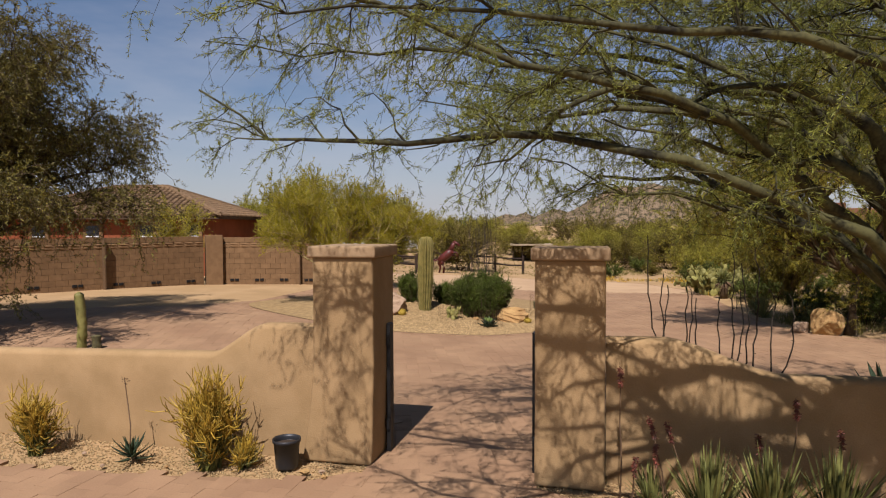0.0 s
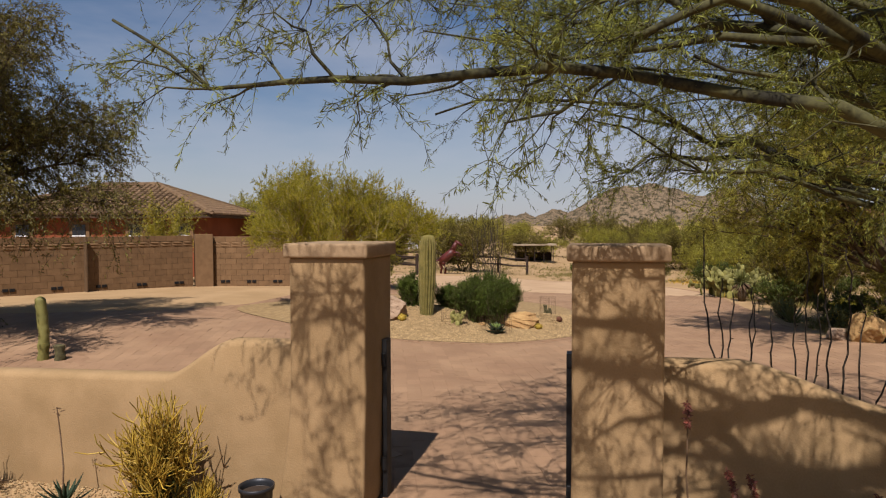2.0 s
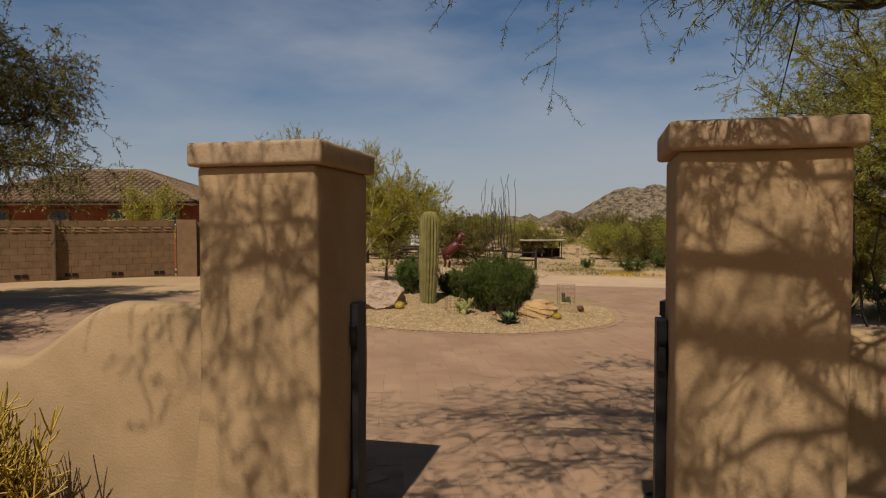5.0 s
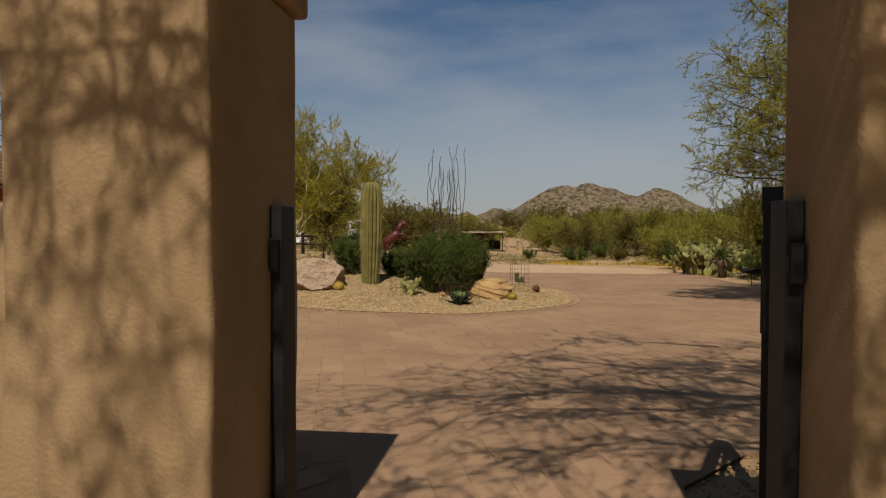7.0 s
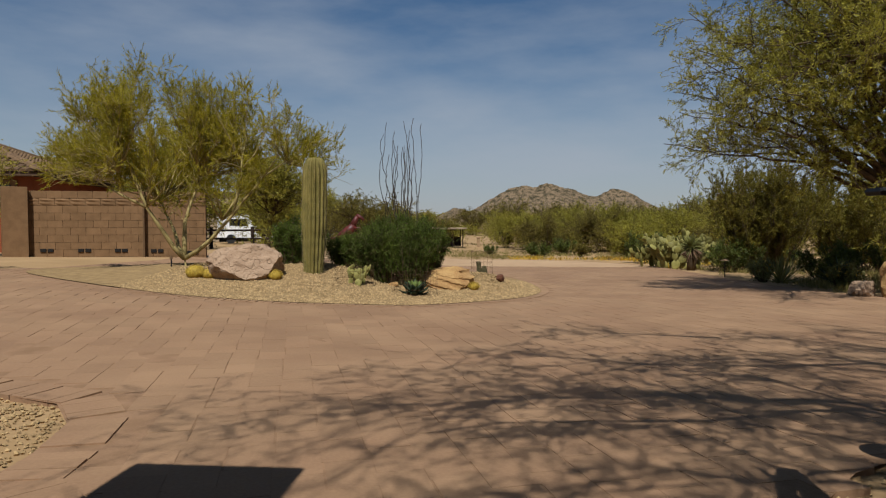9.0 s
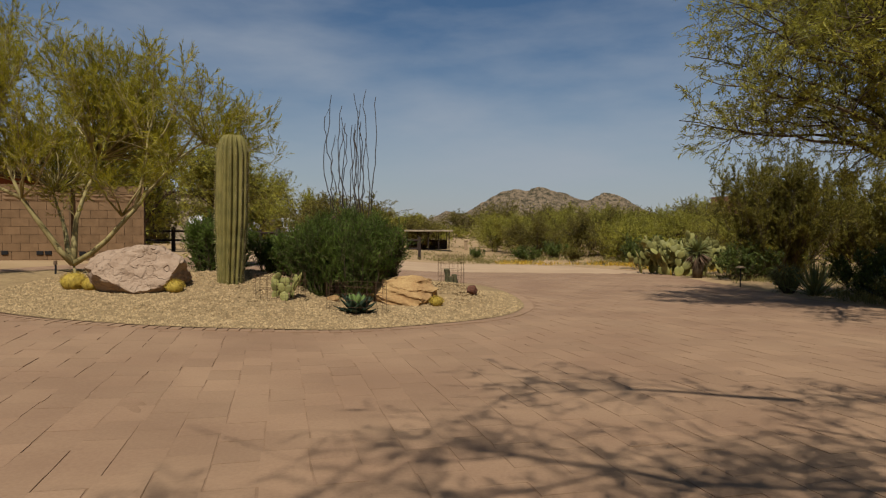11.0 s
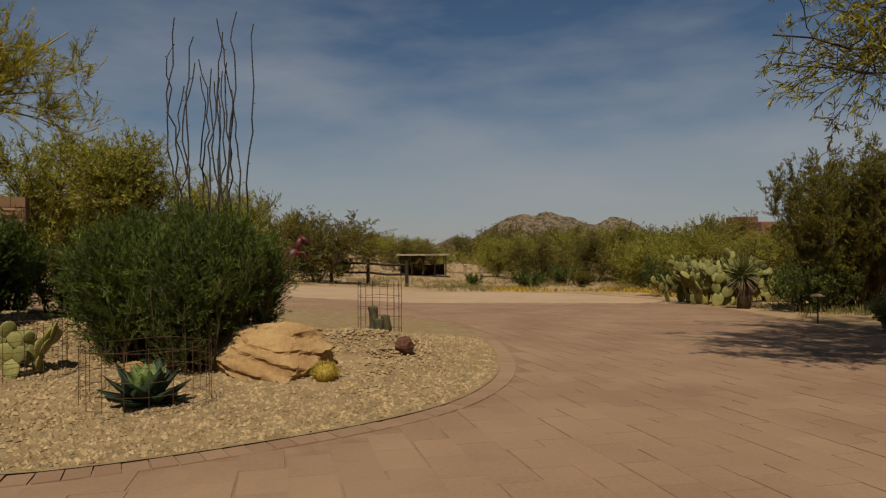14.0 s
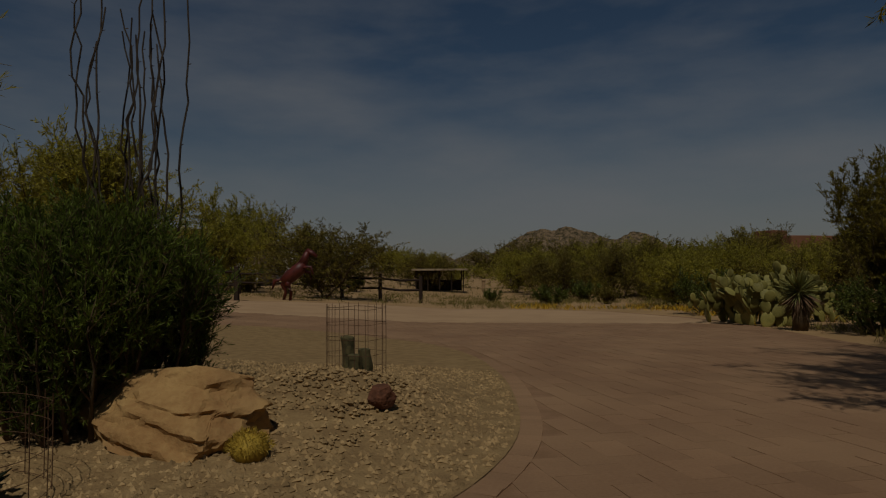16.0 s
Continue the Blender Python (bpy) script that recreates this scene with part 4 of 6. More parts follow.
# ---- tree beyond the drive on the right, and the one behind the left wall ----
rng = np.random.default_rng(13)
rt = (7.4, 11.0, -0.22)
right_limbs = fork_limbs(rt, 1.5, 4.2, 7.4, 8, 7, 0.15, 0.28)
for tx, ty, tz in ((3.05, 11.0, 2.35), (3.15, 10.5, 2.8), (3.3, 11.4, 3.3), (3.4, 10.8, 3.9), (3.5, 11.2, 4.6), (4.1, 10.8, 5.3), (4.4, 9.8, 3.0), (4.2, 12.0, 2.9), (3.6, 12.3, 2.5), (3.4, 10.1, 3.5), (4.8, 10.4, 3.7),
                   (5.0, 11.4, 4.4), (5.0, 9.4, 4.2), (5.4, 12.2, 3.2), (5.2, 11.0, 2.5), (4.0, 11.2, 2.4), (5.8, 10.2, 2.6)):
    right_limbs.append(([(7.2, 11.0, 1.3), (7.2 + (tx - 7.2) * 0.45, 11.0 + (ty - 11.0) * 0.4, 1.5 + (tz - 1.5) * 0.62), (tx, ty, tz)], 0.05, 0.75))
tree("mesquite_tree", rt, right_limbs, "mesquite tree with a wide airy crown beside the drive", M["bark"], M["leaf_mesq"],
     second=8, second_len=(0.55, 1.25), twigs=9, twig_len=(0.2, 0.45), leaves=22, leaf_len=(0.045, 0.1), leaf_w=0.012, droop=0.12, spread=0.65, up=0.2, second_r=0.011, scatter=0.4, twig_r=0.003)
rng = np.random.default_rng(14)
lt = (-11.4, 5.4, 0.2)
tree("mesquite_tree", lt, dome_limbs(lt, 1.7, 4.2, 7.9, 30, 0.14, low=0.1), "dense drooping mesquite tree beside the drive", M["bark"], M["leaf_olive"],
     second=14, second_len=(0.6, 1.4), twigs=11, twig_len=(0.25, 0.6), leaves=20, leaf_len=(0.05, 0.10), leaf_w=0.018, droop=0.32, spread=0.85, up=0.1, second_r=0.016)


# ---- island plants and stones ----
M["agave"] = material("agave_leaf", (0.028, 0.0449, 0.0186), (0.016, 0.0263, 0.0112), 0.7, 6, 40, 0.2, 0.25)
M["agave_young"] = material("agave_young_leaf", (0.13, 0.171, 0.0372), (0.085, 0.122, 0.026), 0.7, 6, 40, 0.2, 0.25)
M["pear_pad"] = material("prickly_pear_pad", (0.24, 0.212, 0.0563), (0.156, 0.142, 0.0352), 0.65, 5, 60, 0.3, 0.3, obj=0.25)
M["barrel"] = material("barrel_spine", (0.403, 0.273, 0.0375), (0.273, 0.18, 0.0234), 0.7, 20, 90, 0.5, 0.2)
M["firestick"] = material("firestick_stem", (0.364, 0.226, 0.0234), (0.247, 0.162, 0.0187), 0.6, 6, 40, 0.1, 0.3, island=0.3)
M["firestick_low"] = material("firestick_green_stem", (0.13, 0.128, 0.0281), (0.078, 0.0755, 0.0187), 0.6, 6, 40, 0.1, 0.3, island=0.3)
M["pot"] = material("black_plastic", (0.018, 0.018, 0.019), None, 0.45, 8, 60, 0.1, 0.4)
M["soil"] = material("dark_soil", (0.039, 0.0244, 0.014), None, 0.95, 20, 90, 0.5)
M["brown_cactus"] = material("brown_cactus_skin", (0.1, 0.0829, 0.0316), (0.05, 0.0439, 0.0186), 0.85, 20, 90, 0.5)
M["ocotillo"] = material("ocotillo_stem", (0.0553, 0.0407, 0.0259), (0.0325, 0.0232, 0.0151), 0.9, 30, 90, 0.5)
M["rail_wood"] = material("dark_rail_wood", (0.0325, 0.0174, 0.00939), (0.0195, 0.0104, 0.00563), 0.8, 6, 50, 0.4)
M["red_statue"] = material("red_painted_steel", (0.0975, 0.0146, 0.00843), (0.052, 0.00812, 0.00469), 0.5, 6, 40, 0.2, 0.4)
M["red_flower"] = material("red_flower", (0.156, 0.0377, 0.021), (0.091, 0.029, 0.0165), 0.6, 8, 40, 0.1, 0.3, island=0.3)
M["yellow_flower"] = material("yellow_flower", (0.488, 0.29, 0.0187), None, 0.6, 8, 40, 0.0)
M["grass"] = material("dry_grass", (0.234, 0.185, 0.0563), (0.156, 0.135, 0.0375), 0.8, 2, 30, 0.0, 0.2, island=0.35, through_light=0.3)
M["yucca_blade"] = material("yucca_blade", (0.19, 0.185, 0.0484), (0.105, 0.109, 0.0279), 0.6, 6, 40, 0.1, 0.3, island=0.35)
M["stalk"] = material("flower_stalk", (0.13, 0.0755, 0.0375), None, 0.8, 12, 60, 0.2)
M["adobe"] = material("adobe_plaster", (0.195, 0.0928, 0.0515), (0.156, 0.0755, 0.0422), 0.9, 0.8, 20, 0.3, 0.1)
M["house_red"] = material("red_plaster", (0.234, 0.0696, 0.0305), (0.189, 0.0552, 0.0234), 0.9, 1.2, 30, 0.3, 0.1)
M["roof_tile"] = material("roof_tile", (0.176, 0.11, 0.0563), (0.111, 0.0669, 0.0352), 0.85, 4, 40, 0.3, 0.15, obj=0.22)
M["roof_base"] = material("roof_underlay", (0.078, 0.0436, 0.0234), None, 0.9, 4, 40, 0.2)
M["white_paint"] = material("white_paint", (0.78, 0.77, 0.74), (0.68, 0.67, 0.64), 0.5, 3, 30, 0.1, 0.4)
M["dark_glass"] = material("dark_glass", (0.015, 0.016, 0.018), None, 0.1, 3, 30, 0.0, 0.5)
M["cream"] = material("cream_plaster", (0.338, 0.255, 0.154), None, 0.9, 1.5, 30, 0.2)


def icosphere(sub, seed):
    bm = bmesh.new()
    bmesh.ops.create_icosphere(bm, subdivisions=sub, radius=1.0)
    return bm


def boulder(name, x, y, size, mat, label, seed, sink=0.12, rz=0, cuts=14, strata=0.0, tilt=0.0, wedge=0.0):
    """A broken desert boulder: a ball cut by planes, with ledges and pitted faces."""
    r = random.Random(seed)
    bm = icosphere(5, seed)
    planes = []
    for _ in range(cuts):
        n = Vector((r.gauss(0, 1), r.gauss(0, 1), r.gauss(0.2, 0.8))).normalized()
        planes.append((n, r.uniform(0.6, 0.88)))
    for v in bm.verts:
        c = v.co.copy()
        for n, d in planes:
            k = c.dot(n)
            if k > d:
                c -= n * (k - d) * 0.99
        q = c * 1.7 + Vector((seed, 0, 0))
        c += v.co * 0.07 * noise.noise(q) + v.co * 0.04 * noise.noise(q * 3.1) + v.co * 0.028 * noise.noise(q * 8)
        if strata:
            s = math.sin((c.z * 0.9 + c.x * 0.35 + 0.25 * noise.noise(q * 1.5)) * 17)
            side = smooth01((c.x * 0.8 - c.y * 0.5 + 0.1) * 2.0)
            c += Vector((c.x, c.y, 0)) * strata * (abs(s) ** 0.4 * (1 if s > 0 else -1)) * side
        v.co = c
    m = pose(0, 0, 0, 0, tilt, rz)
    lo = 1e9
    for v in bm.verts:
        k = 1.0 - wedge * (1 - smooth01((v.co.x + 1) / 1.7))
        v.co = m @ Vector((v.co.x * size[0], v.co.y * size[1] * (0.5 + 0.5 * k), v.co.z * size[2] * k))
        lo = min(lo, v.co.z)
    ob = part(name, bm, mat, None, "", True)
    ob.location = (x, y, land_z(x, y) - lo - sink)
    md = ob.modifiers.new("sharp", "EDGE_SPLIT")
    md.split_angle = radians(27)
    return tagged(ob, label, "boulder")


boulder("boulder", -3.83, 9.95, (0.72, 0.5, 0.36), M["boulder_pale"], "pale pinkish cracked boulder resting on the gravel island", 3, 0.16, 10)
boulder("boulder", -0.66, 10.72, (0.74, 0.42, 0.30), M["boulder"], "ochre sandstone boulder with broken brown ledges on the gravel", 11, 0.16, -8, cuts=22, strata=0.045, tilt=4, wedge=0.5)
# a small round cactus, built with the stone shape
boulder("stone", 0.29, 11.15, (0.09, 0.085, 0.075), M["red_cactus"], "small dark red cactus on the gravel, shaped like a stone", 5, 0.0)
boulder("boulder", 6.85, 10.75, (0.42, 0.35, 0.40), M["boulder"], "brown boulder under the mesquite at the drive's edge", 8, 0.12, 20)
boulder("boulder", 6.35, 11.0, (0.26, 0.22, 0.2), M["boulder_pale"], "pale boulder beside the drive", 9, 0.06, 20)


def saguaro(x, y, top, r, ribs, label, name="saguaro_cactus", category="cactus"):
    z0 = land_z(x, y) - 0.05
    e = empty(name, x, y, z0)
    h = top - z0
    s, sp = Soup(), Soup()
    N, S = 40, ribs * 6
    for i in range(N + 1):
        t = i / N
        zz = h * t
        rr = r * (0.80 + 0.2 * smooth01(t * 2.2)) * (1 if t < 0.86 else math.sqrt(max(0.0, 1 - ((t - 0.86) / 0.14) ** 2)) * 0.97 + 0.03)
        rr *= 1 - 0.07 * math.exp(-((t - 0.33) / 0.035) ** 2)
        if t >= 0.9:
            zz = h * (0.9 + 0.1 * math.sin((t - 0.9) / 0.1 * math.pi / 2))
        for k in range(S):
            a = 2 * math.pi * k / S
            fl = abs(math.sin(a * ribs / 2)) ** 0.75
            twist = 0.06 * math.sin(t * 3)
            q = rr * (0.66 + 0.36 * fl)
            s.v.append(Vector((q * math.cos(a + twist) + 0.03 * t, q * math.sin(a + twist) + 0.05 * t, zz)))
    for i in range(N):
        for k in range(S):
            a, b = i * S + k, i * S + (k + 1) % S
            s.f.append((a, b, b + S, a + S))
    s.f.append(tuple(range(N * S, N * S + S)))
    body = s.done("body", M["saguaro"], e, True)
    P, D = [], []
    for k in range(ribs):
        a = 2 * math.pi * (k + 0.5) / ribs
        for i in range(int(h / 0.028)):
            t = i * 0.028 / h
            rr = r * (0.80 + 0.2 * smooth01(t * 2.2)) * (1 if t < 0.86 else math.sqrt(max(0.05, 1 - ((t - 0.86) / 0.14) ** 2))) * 1.015
            d = np.array([math.cos(a), math.sin(a), 0.0])
            for _ in range(4 if t < 0.9 else 7):
                P.append(np.array([rr * d[0] + 0.03 * t, rr * d[1] + 0.05 * t, h * t]))
                D.append(d + rng.normal(size=3) * 0.7)
    v, q = blades(np.array(P), np.array(D), rng.uniform(0.018, 0.036, len(P)), 0.004)
    numpy_mesh("spine_cover", v, q, M["spine"], e)
    return tagged(e, label, category)


saguaro(-2.85, 10.32, 2.1, 0.2, 16, "tall ribbed green saguaro cactus with pale spines on the island")


def totem(x, y, h, r, label, mat=None):
    z0 = land_z(x, y) - 0.03
    s = Soup()
    N, S = 34, 12
    sd = random.Random(int(h * 100))
    for i in range(N + 1):
        t = i / N
        for k in range(S):
            a = 2 * math.pi * k / S
            q = r * (1 + 0.28 * noise.noise(Vector((math.cos(a) * 2, math.sin(a) * 2, t * h * 9)))) * (1 if t < 0.93 else math.sqrt(max(0.02, 1 - ((t - 0.93) / 0.07) ** 2)))
            s.v.append(Vector((q * math.cos(a) + 0.03 * h * math.sin(t * 4), q * math.sin(a), h * t)))
    for i in range(N):
        for k in range(S):
            a, b = i * S + k, i * S + (k + 1) % S
            s.f.append((a, b, b + S, a + S))
    s.f.append(tuple(range(N * S, N * S + S)))
    ob = s.done("totem_cactus", mat or M["pear_pad"], None, True)
    ob.location = (x, y, z0)
    return tagged(ob, label, "cactus")


totem(-8.1, 4.35, 1.12, 0.085, "knobbly pale-green totem pole cactus behind the garden wall")
totem(-2.28, 11.6, 0.75, 0.06, "slim pale-green totem cactus among the island shrubs")
totem(-7.8, 4.4, 0.3, 0.08, "short dark brown cactus behind the garden wall", M["brown_cactus"])


def shrub(name, x, y, radius, height, stems, label, leaf, density=1.0, lw=0.014, ll=(0.03, 0.07), bark="bark", base=None, category="shrub", lean=0.9, group="", foot_spread=0.25, flat=0.45, scatter=0.4):
    z0 = land_z(x, y)
    limbs = []
    for i in range(stems):
        a = rng.random() * 2 * math.pi
        f = math.sqrt(rng.random())
        tip = np.array([x + math.cos(a) * radius * f, y + math.sin(a) * radius * f, z0 + height * (1.02 - flat * f * f) * rng.uniform(0.78, 1.08)])
        foot = np.array([x + math.cos(a) * radius * foot_spread * f, y + math.sin(a) * radius * foot_spread * f, z0 - 0.04])
        mid = foot + (tip - foot) * 0.5 + np.array([math.cos(a), math.sin(a), 0]) * radius * 0.12 * lean
        limbs.append(([foot, mid, tip], 0.014))
    return tree(name, (x, y, z0), limbs, label, M[bark], leaf, second=max(3, int(7 * density)), second_len=(radius * 0.25, radius * 0.55), twigs=int(6 * density) + 1, twig_len=(0.08, 0.2),
                leaves=int(15 * density), leaf_len=ll, leaf_w=lw, droop=0.0, spread=0.5, up=1.1, second_r=0.006, category=category, group=group, leaf_from=0.0, start=0.08, scatter=scatter, twig_r=0.0025)


rng = np.random.default_rng(15)
shrub("creosote_bush", -1.40, 11.02, 0.8, 1.04, 100, "dense dark-green shrub with upright feathery shoots on the gravel island", M["leaf_needle"], 1.5, 0.0055, (0.025, 0.055), foot_spread=0.8, flat=0.36, lean=0.3, scatter=0.22)
shrub("creosote_bush", -3.38, 11.3, 0.45, 0.78, 34, "small dark-green shrub behind the saguaro", M["leaf_needle"], 1.3, 0.007, (0.025, 0.055), foot_spread=0.7, flat=0.3, lean=0.3, scatter=0.22)
shrub("creosote_bush", -2.42, 11.5, 0.5, 0.52, 34, "low dark-green shrub beside the saguaro", M["leaf_needle"], 1.3, 0.007, (0.025, 0.055), foot_spread=0.75, flat=0.3, lean=0.3, scatter=0.22)


def ocotillo(x, y, n, top, spread, label, r=0.014, seed=4):
    z0 = land_z(x, y) - 0.03
    e = empty("ocotillo", x, y, z0)
    rr = random.Random(seed)
    for i in range(n):
        a = 2 * math.pi * i / n + rr.uniform(-0.3, 0.3)
        f = spread * math.sqrt(rr.random())
        h = (top - z0) * rr.uniform(0.72, 1.0)
        tip = np.array([math.cos(a) * f, math.sin(a) * f * 0.7, h])
        line = wander((math.cos(a) * 0.04, math.sin(a) * 0.04, 0), tip, 22, 0.17)
        bow = np.sin(np.linspace(0, 1, 22) * math.pi)[:, None] * np.array([math.cos(a), math.sin(a), 0]) * f * 0.35
        s = Soup()
        s.tube((line + bow).tolist(), [r * (1.0 - 0.5 * k / 21) for k in range(22)], 5)
        for k in range(3, 21):
            if rr.random() < 0.6:
                p = Vector(line[k] + bow[k])
                s.quad(p, Vector((rr.gauss(0, 1), rr.gauss(0, 1), 0.4)).normalized(), Vector((0, 0, 1)), 0.03, 0.008)
        s.done("stem", M["ocotillo"], e)
    return tagged(e, label, "ocotillo")


ocotillo(-1.52, 11.75, 17, 3.0, 0.38, "leafless ocotillo with tall wiry grey stems rising from the shrub", 0.0105)


def leaf_blade_mesh(name, L, W, T, curve, mat):
    """A thick pointed succulent leaf along +x, curving up."""
    s = Soup()
    N = 7
    for i in range(N + 1):
        t = i / N
        w = W * (0.62 + 0.75 * t - 1.37 * t ** 2.2) if t < 1 else 0.002
        th = T * (1 - t) + 0.002
        x, z = L * t, curve * L * t * t
        s.v += [Vector((x, -w / 2, z + th * 0.9)), Vector((x, 0, z - th * 0.5 + th * 0.35)), Vector((x, w / 2, z + th * 0.9)), Vector((x, 0, z - th))]
    for i in range(N):
        for k in range(4):
            a, b = i * 4 + k, i * 4 + (k + 1) % 4
            s.f.append((a, b, b + 4, a + 4))
    s.f += [(3, 2, 1, 0), (N * 4, N * 4 + 1, N * 4 + 2, N * 4 + 3)]
    me = bpy.data.meshes.new(name)
    me.from_pydata([tuple(v) for v in s.v], [], s.f)
    me.materials.append(mat)
    me.shade_smooth()
    return me


def agave(x, y, n, L, W, label, mat, inner=None, seed=1, zoff=0.0):
    e = empty("agave", x, y, land_z(x, y) + zoff)
    rr = random.Random(seed)
    outer_me = leaf_blade_mesh("leaf", L, W, W * 0.16, 0.18, mat)
    inner_me = leaf_blade_mesh("leaf", L * 0.85, W * 0.85, W * 0.16, 0.1, inner or mat)
    for i in range(n):
        f = i / n
        ob = new("leaf", inner_me if f > 0.62 else outer_me)
        ob.parent = e
        el = (8 if L > 0.28 else 0) + (74 if L > 0.28 else 66) * f ** 0.9 + rr.uniform(-5, 5)
        ob.matrix_basis = pose(0, 0, 0.03 + 0.05 * f, 0, -el, i * 137.5 + rr.uniform(-9, 9)) @ Matrix.Translation((0.03 * (1 - f), 0, 0))
        k = rr.uniform(0.85, 1.1)
        ob.scale = (k, k, k)
    return tagged(e, label, "agave")


agave(-1.07, 9.76, 34, 0.26, 0.17, "dark-green agave rosette with paler young leaves inside a wire cage", M["agave"], M["agave_young"], 2, -0.03)
agave(-3.16, -0.42, 20, 0.25, 0.055, "small grey-green agave in the gravel bed by the wall", M["agave"], M["agave"], 5)
agave(4.35, 1.0, 22, 0.62, 0.13, "large blue-green agave with sharp leaves behind the garden wall", M["agave"], M["agave"], 6, 0.45)
agave(6.15, 13.6, 40, 0.62, 0.06, "grey-green spiky agave at the drive's edge", M["yucca_blade"], M["yucca_blade"], 7)
agave(7.0, 12.9, 34, 0.6, 0.07, "dark spiky agave in the shade of the mesquite", M["agave"], M["agave"], 8)
s = Soup()
s.tube([(-3.2, -0.40, 0.05), (-3.22, -0.36, 0.35), (-3.3, -0.3, 0.6), (-3.33, -0.3, 0.83)], [0.008, 0.007, 0.006, 0.005], 5)
for k in range(16):
    p = Vector((-3.32 + rng.normal() * 0.02, -0.3 + rng.normal() * 0.02, 0.74 + 0.1 * rng.random()))
    s.quad(p, Vector((rng.normal(), rng.normal(), 0.3)).normalized(), Vector((0, 0, 1)), 0.03, 0.012)
tagged(s.done("flower_stalk", M["stalk"]), "dry brown flower stalk rising from the small agave", "plant")


def wire_cage(x, y, r, h, label, n=18):
    z0 = land_z(x, y)
    e = empty("wire_cage", x, y, z0)
    for k in range(n):
        a = 2 * math.pi * k / n
        s = Soup()
        s.tube([(r * math.cos(a), r * math.sin(a), -0.02), (r * math.cos(a) * 1.01, r * math.sin(a), h * 0.5), (r * math.cos(a), r * math.sin(a) * 1.01, h + 0.02)], [0.0019] * 3, 4)
        s.done("upright_wire", M["rust"], e)
    for j in range(5):
        s = Soup()
        z = 0.03 + (h - 0.04) * j / 4
        s.tube([(r * math.cos(2 * math.pi * k / 28), r * math.sin(2 * math.pi * k / 28), z + 0.004 * math.sin(k)) for k in range(29)], [0.0016] * 29, 4, False)
        s.done("hoop_wire", M["rust"], e)
    return tagged(e, label, "wire cage", "wire cages round young plants")


wire_cage(-1.08, 9.8, 0.36, 0.36, "rusty wire cage standing round the agave")
wire_cage(-2.08, 9.98, 0.31, 0.30, "rusty wire cage standing round the small prickly pear")
wire_cage(-0.05, 11.95, 0.2, 0.44, "rusty wire cage standing round a small dark cactus")


def pad_mesh():
    bm = bmesh.new()
    bmesh.ops.create_uvsphere(bm, u_segments=12, v_segments=7, radius=1.0)
    for v in bm.verts:
        k = 1.0 - 0.22 * max(0.0, -v.co.z)
        v.co = Vector((v.co.x * 0.41 * k, v.co.y * 0.075, v.co.z * 0.5 + 0.46))
    me = bpy.data.meshes.new("pad")
    bm.to_mesh(me)
    bm.free()
    me.materials.append(M["pear_pad"])
    me.shade_smooth()
    return me


PAD = pad_mesh()


def prickly_pear(x, y, size, columns, levels, radius, label, seed):
    e = empty("prickly_pear", x, y, land_z(x, y))
    rr = random.Random(seed)

    def grow(m, level, k):
        ob = new("pad", PAD)
        ob.parent = e
        ob.matrix_basis = m @ Matrix.Scale(k, 4)
        if level < levels:
            for j in range(rr.choice((1, 2, 2, 3) if level < 2 else (0, 1, 1, 2))):
                side = rr.uniform(-0.34, 0.34)
                up = 0.92 - abs(side) * 0.7
                grow(m @ Matrix.Translation((side * k, 0, up * k)) @ pose(0, 0, 0, rr.uniform(-18, 18), side * 110, rr.uniform(-50, 50)), level + 1, k * rr.uniform(0.8, 0.98))

    for i in range(columns):
        a, f = rr.uniform(0, 6.28), math.sqrt(rr.random()) * radius
        grow(pose(math.cos(a) * f, math.sin(a) * f, -0.03, rr.uniform(-14, 14), rr.uniform(-22, 22), rr.uniform(0, 180)), 0, size * rr.uniform(0.85, 1.1))
    return tagged(e, label, "cactus")


prickly_pear(-2.08, 9.98, 0.135, 7, 2, 0.17, "small green prickly pear inside a wire cage", 3)
prickly_pear(6.25, 22.4, 0.36, 26, 4, 0.95, "large pale-green prickly pear clump beside the drive", 4)
prickly_pear(8.4, 23.6, 0.30, 6, 3, 0.5, "pale-green prickly pear beside the drive", 9)


def barrel(x, y, r, label):
    s = Soup()
    N, S = 10, 36
    for i in range(N + 1):
        t = i / N * math.pi * 0.92 + 0.08
        for k in range(S):
            q = r * math.sin(t) * (0.94 + 0.08 * (k % 3 == 0))
            a = 2 * math.pi * k / S
            s.v.append(Vector((q * math.cos(a), q * math.sin(a), r * 0.62 + r * 0.8 * math.cos(t))))
    for i in range(N):
        for k in range(S):
            a, b = i * S + k, i * S + (k + 1) % S
            s.f.append((a, a + S, b + S, b))
    e = empty("barrel_cactus", x, y, land_z(x, y))
    s.done("body", M["barrel"], e, True)
    n = 700
    d = unit(rng.normal(size=(n, 3)))
    d[:, 2] = np.abs(d[:, 2])
    v, q = blades(d * np.array([r, r, r * 0.8]) + np.array([0, 0, r * 0.62]), d + rng.normal(size=(n, 3)) * 0.5, rng.uniform(0.02, 0.04, n), 0.003)
    numpy_mesh("spine_cover", v, q, M["barrel"], e)
    return tagged(e, label, "cactus", "golden barrel cacti")


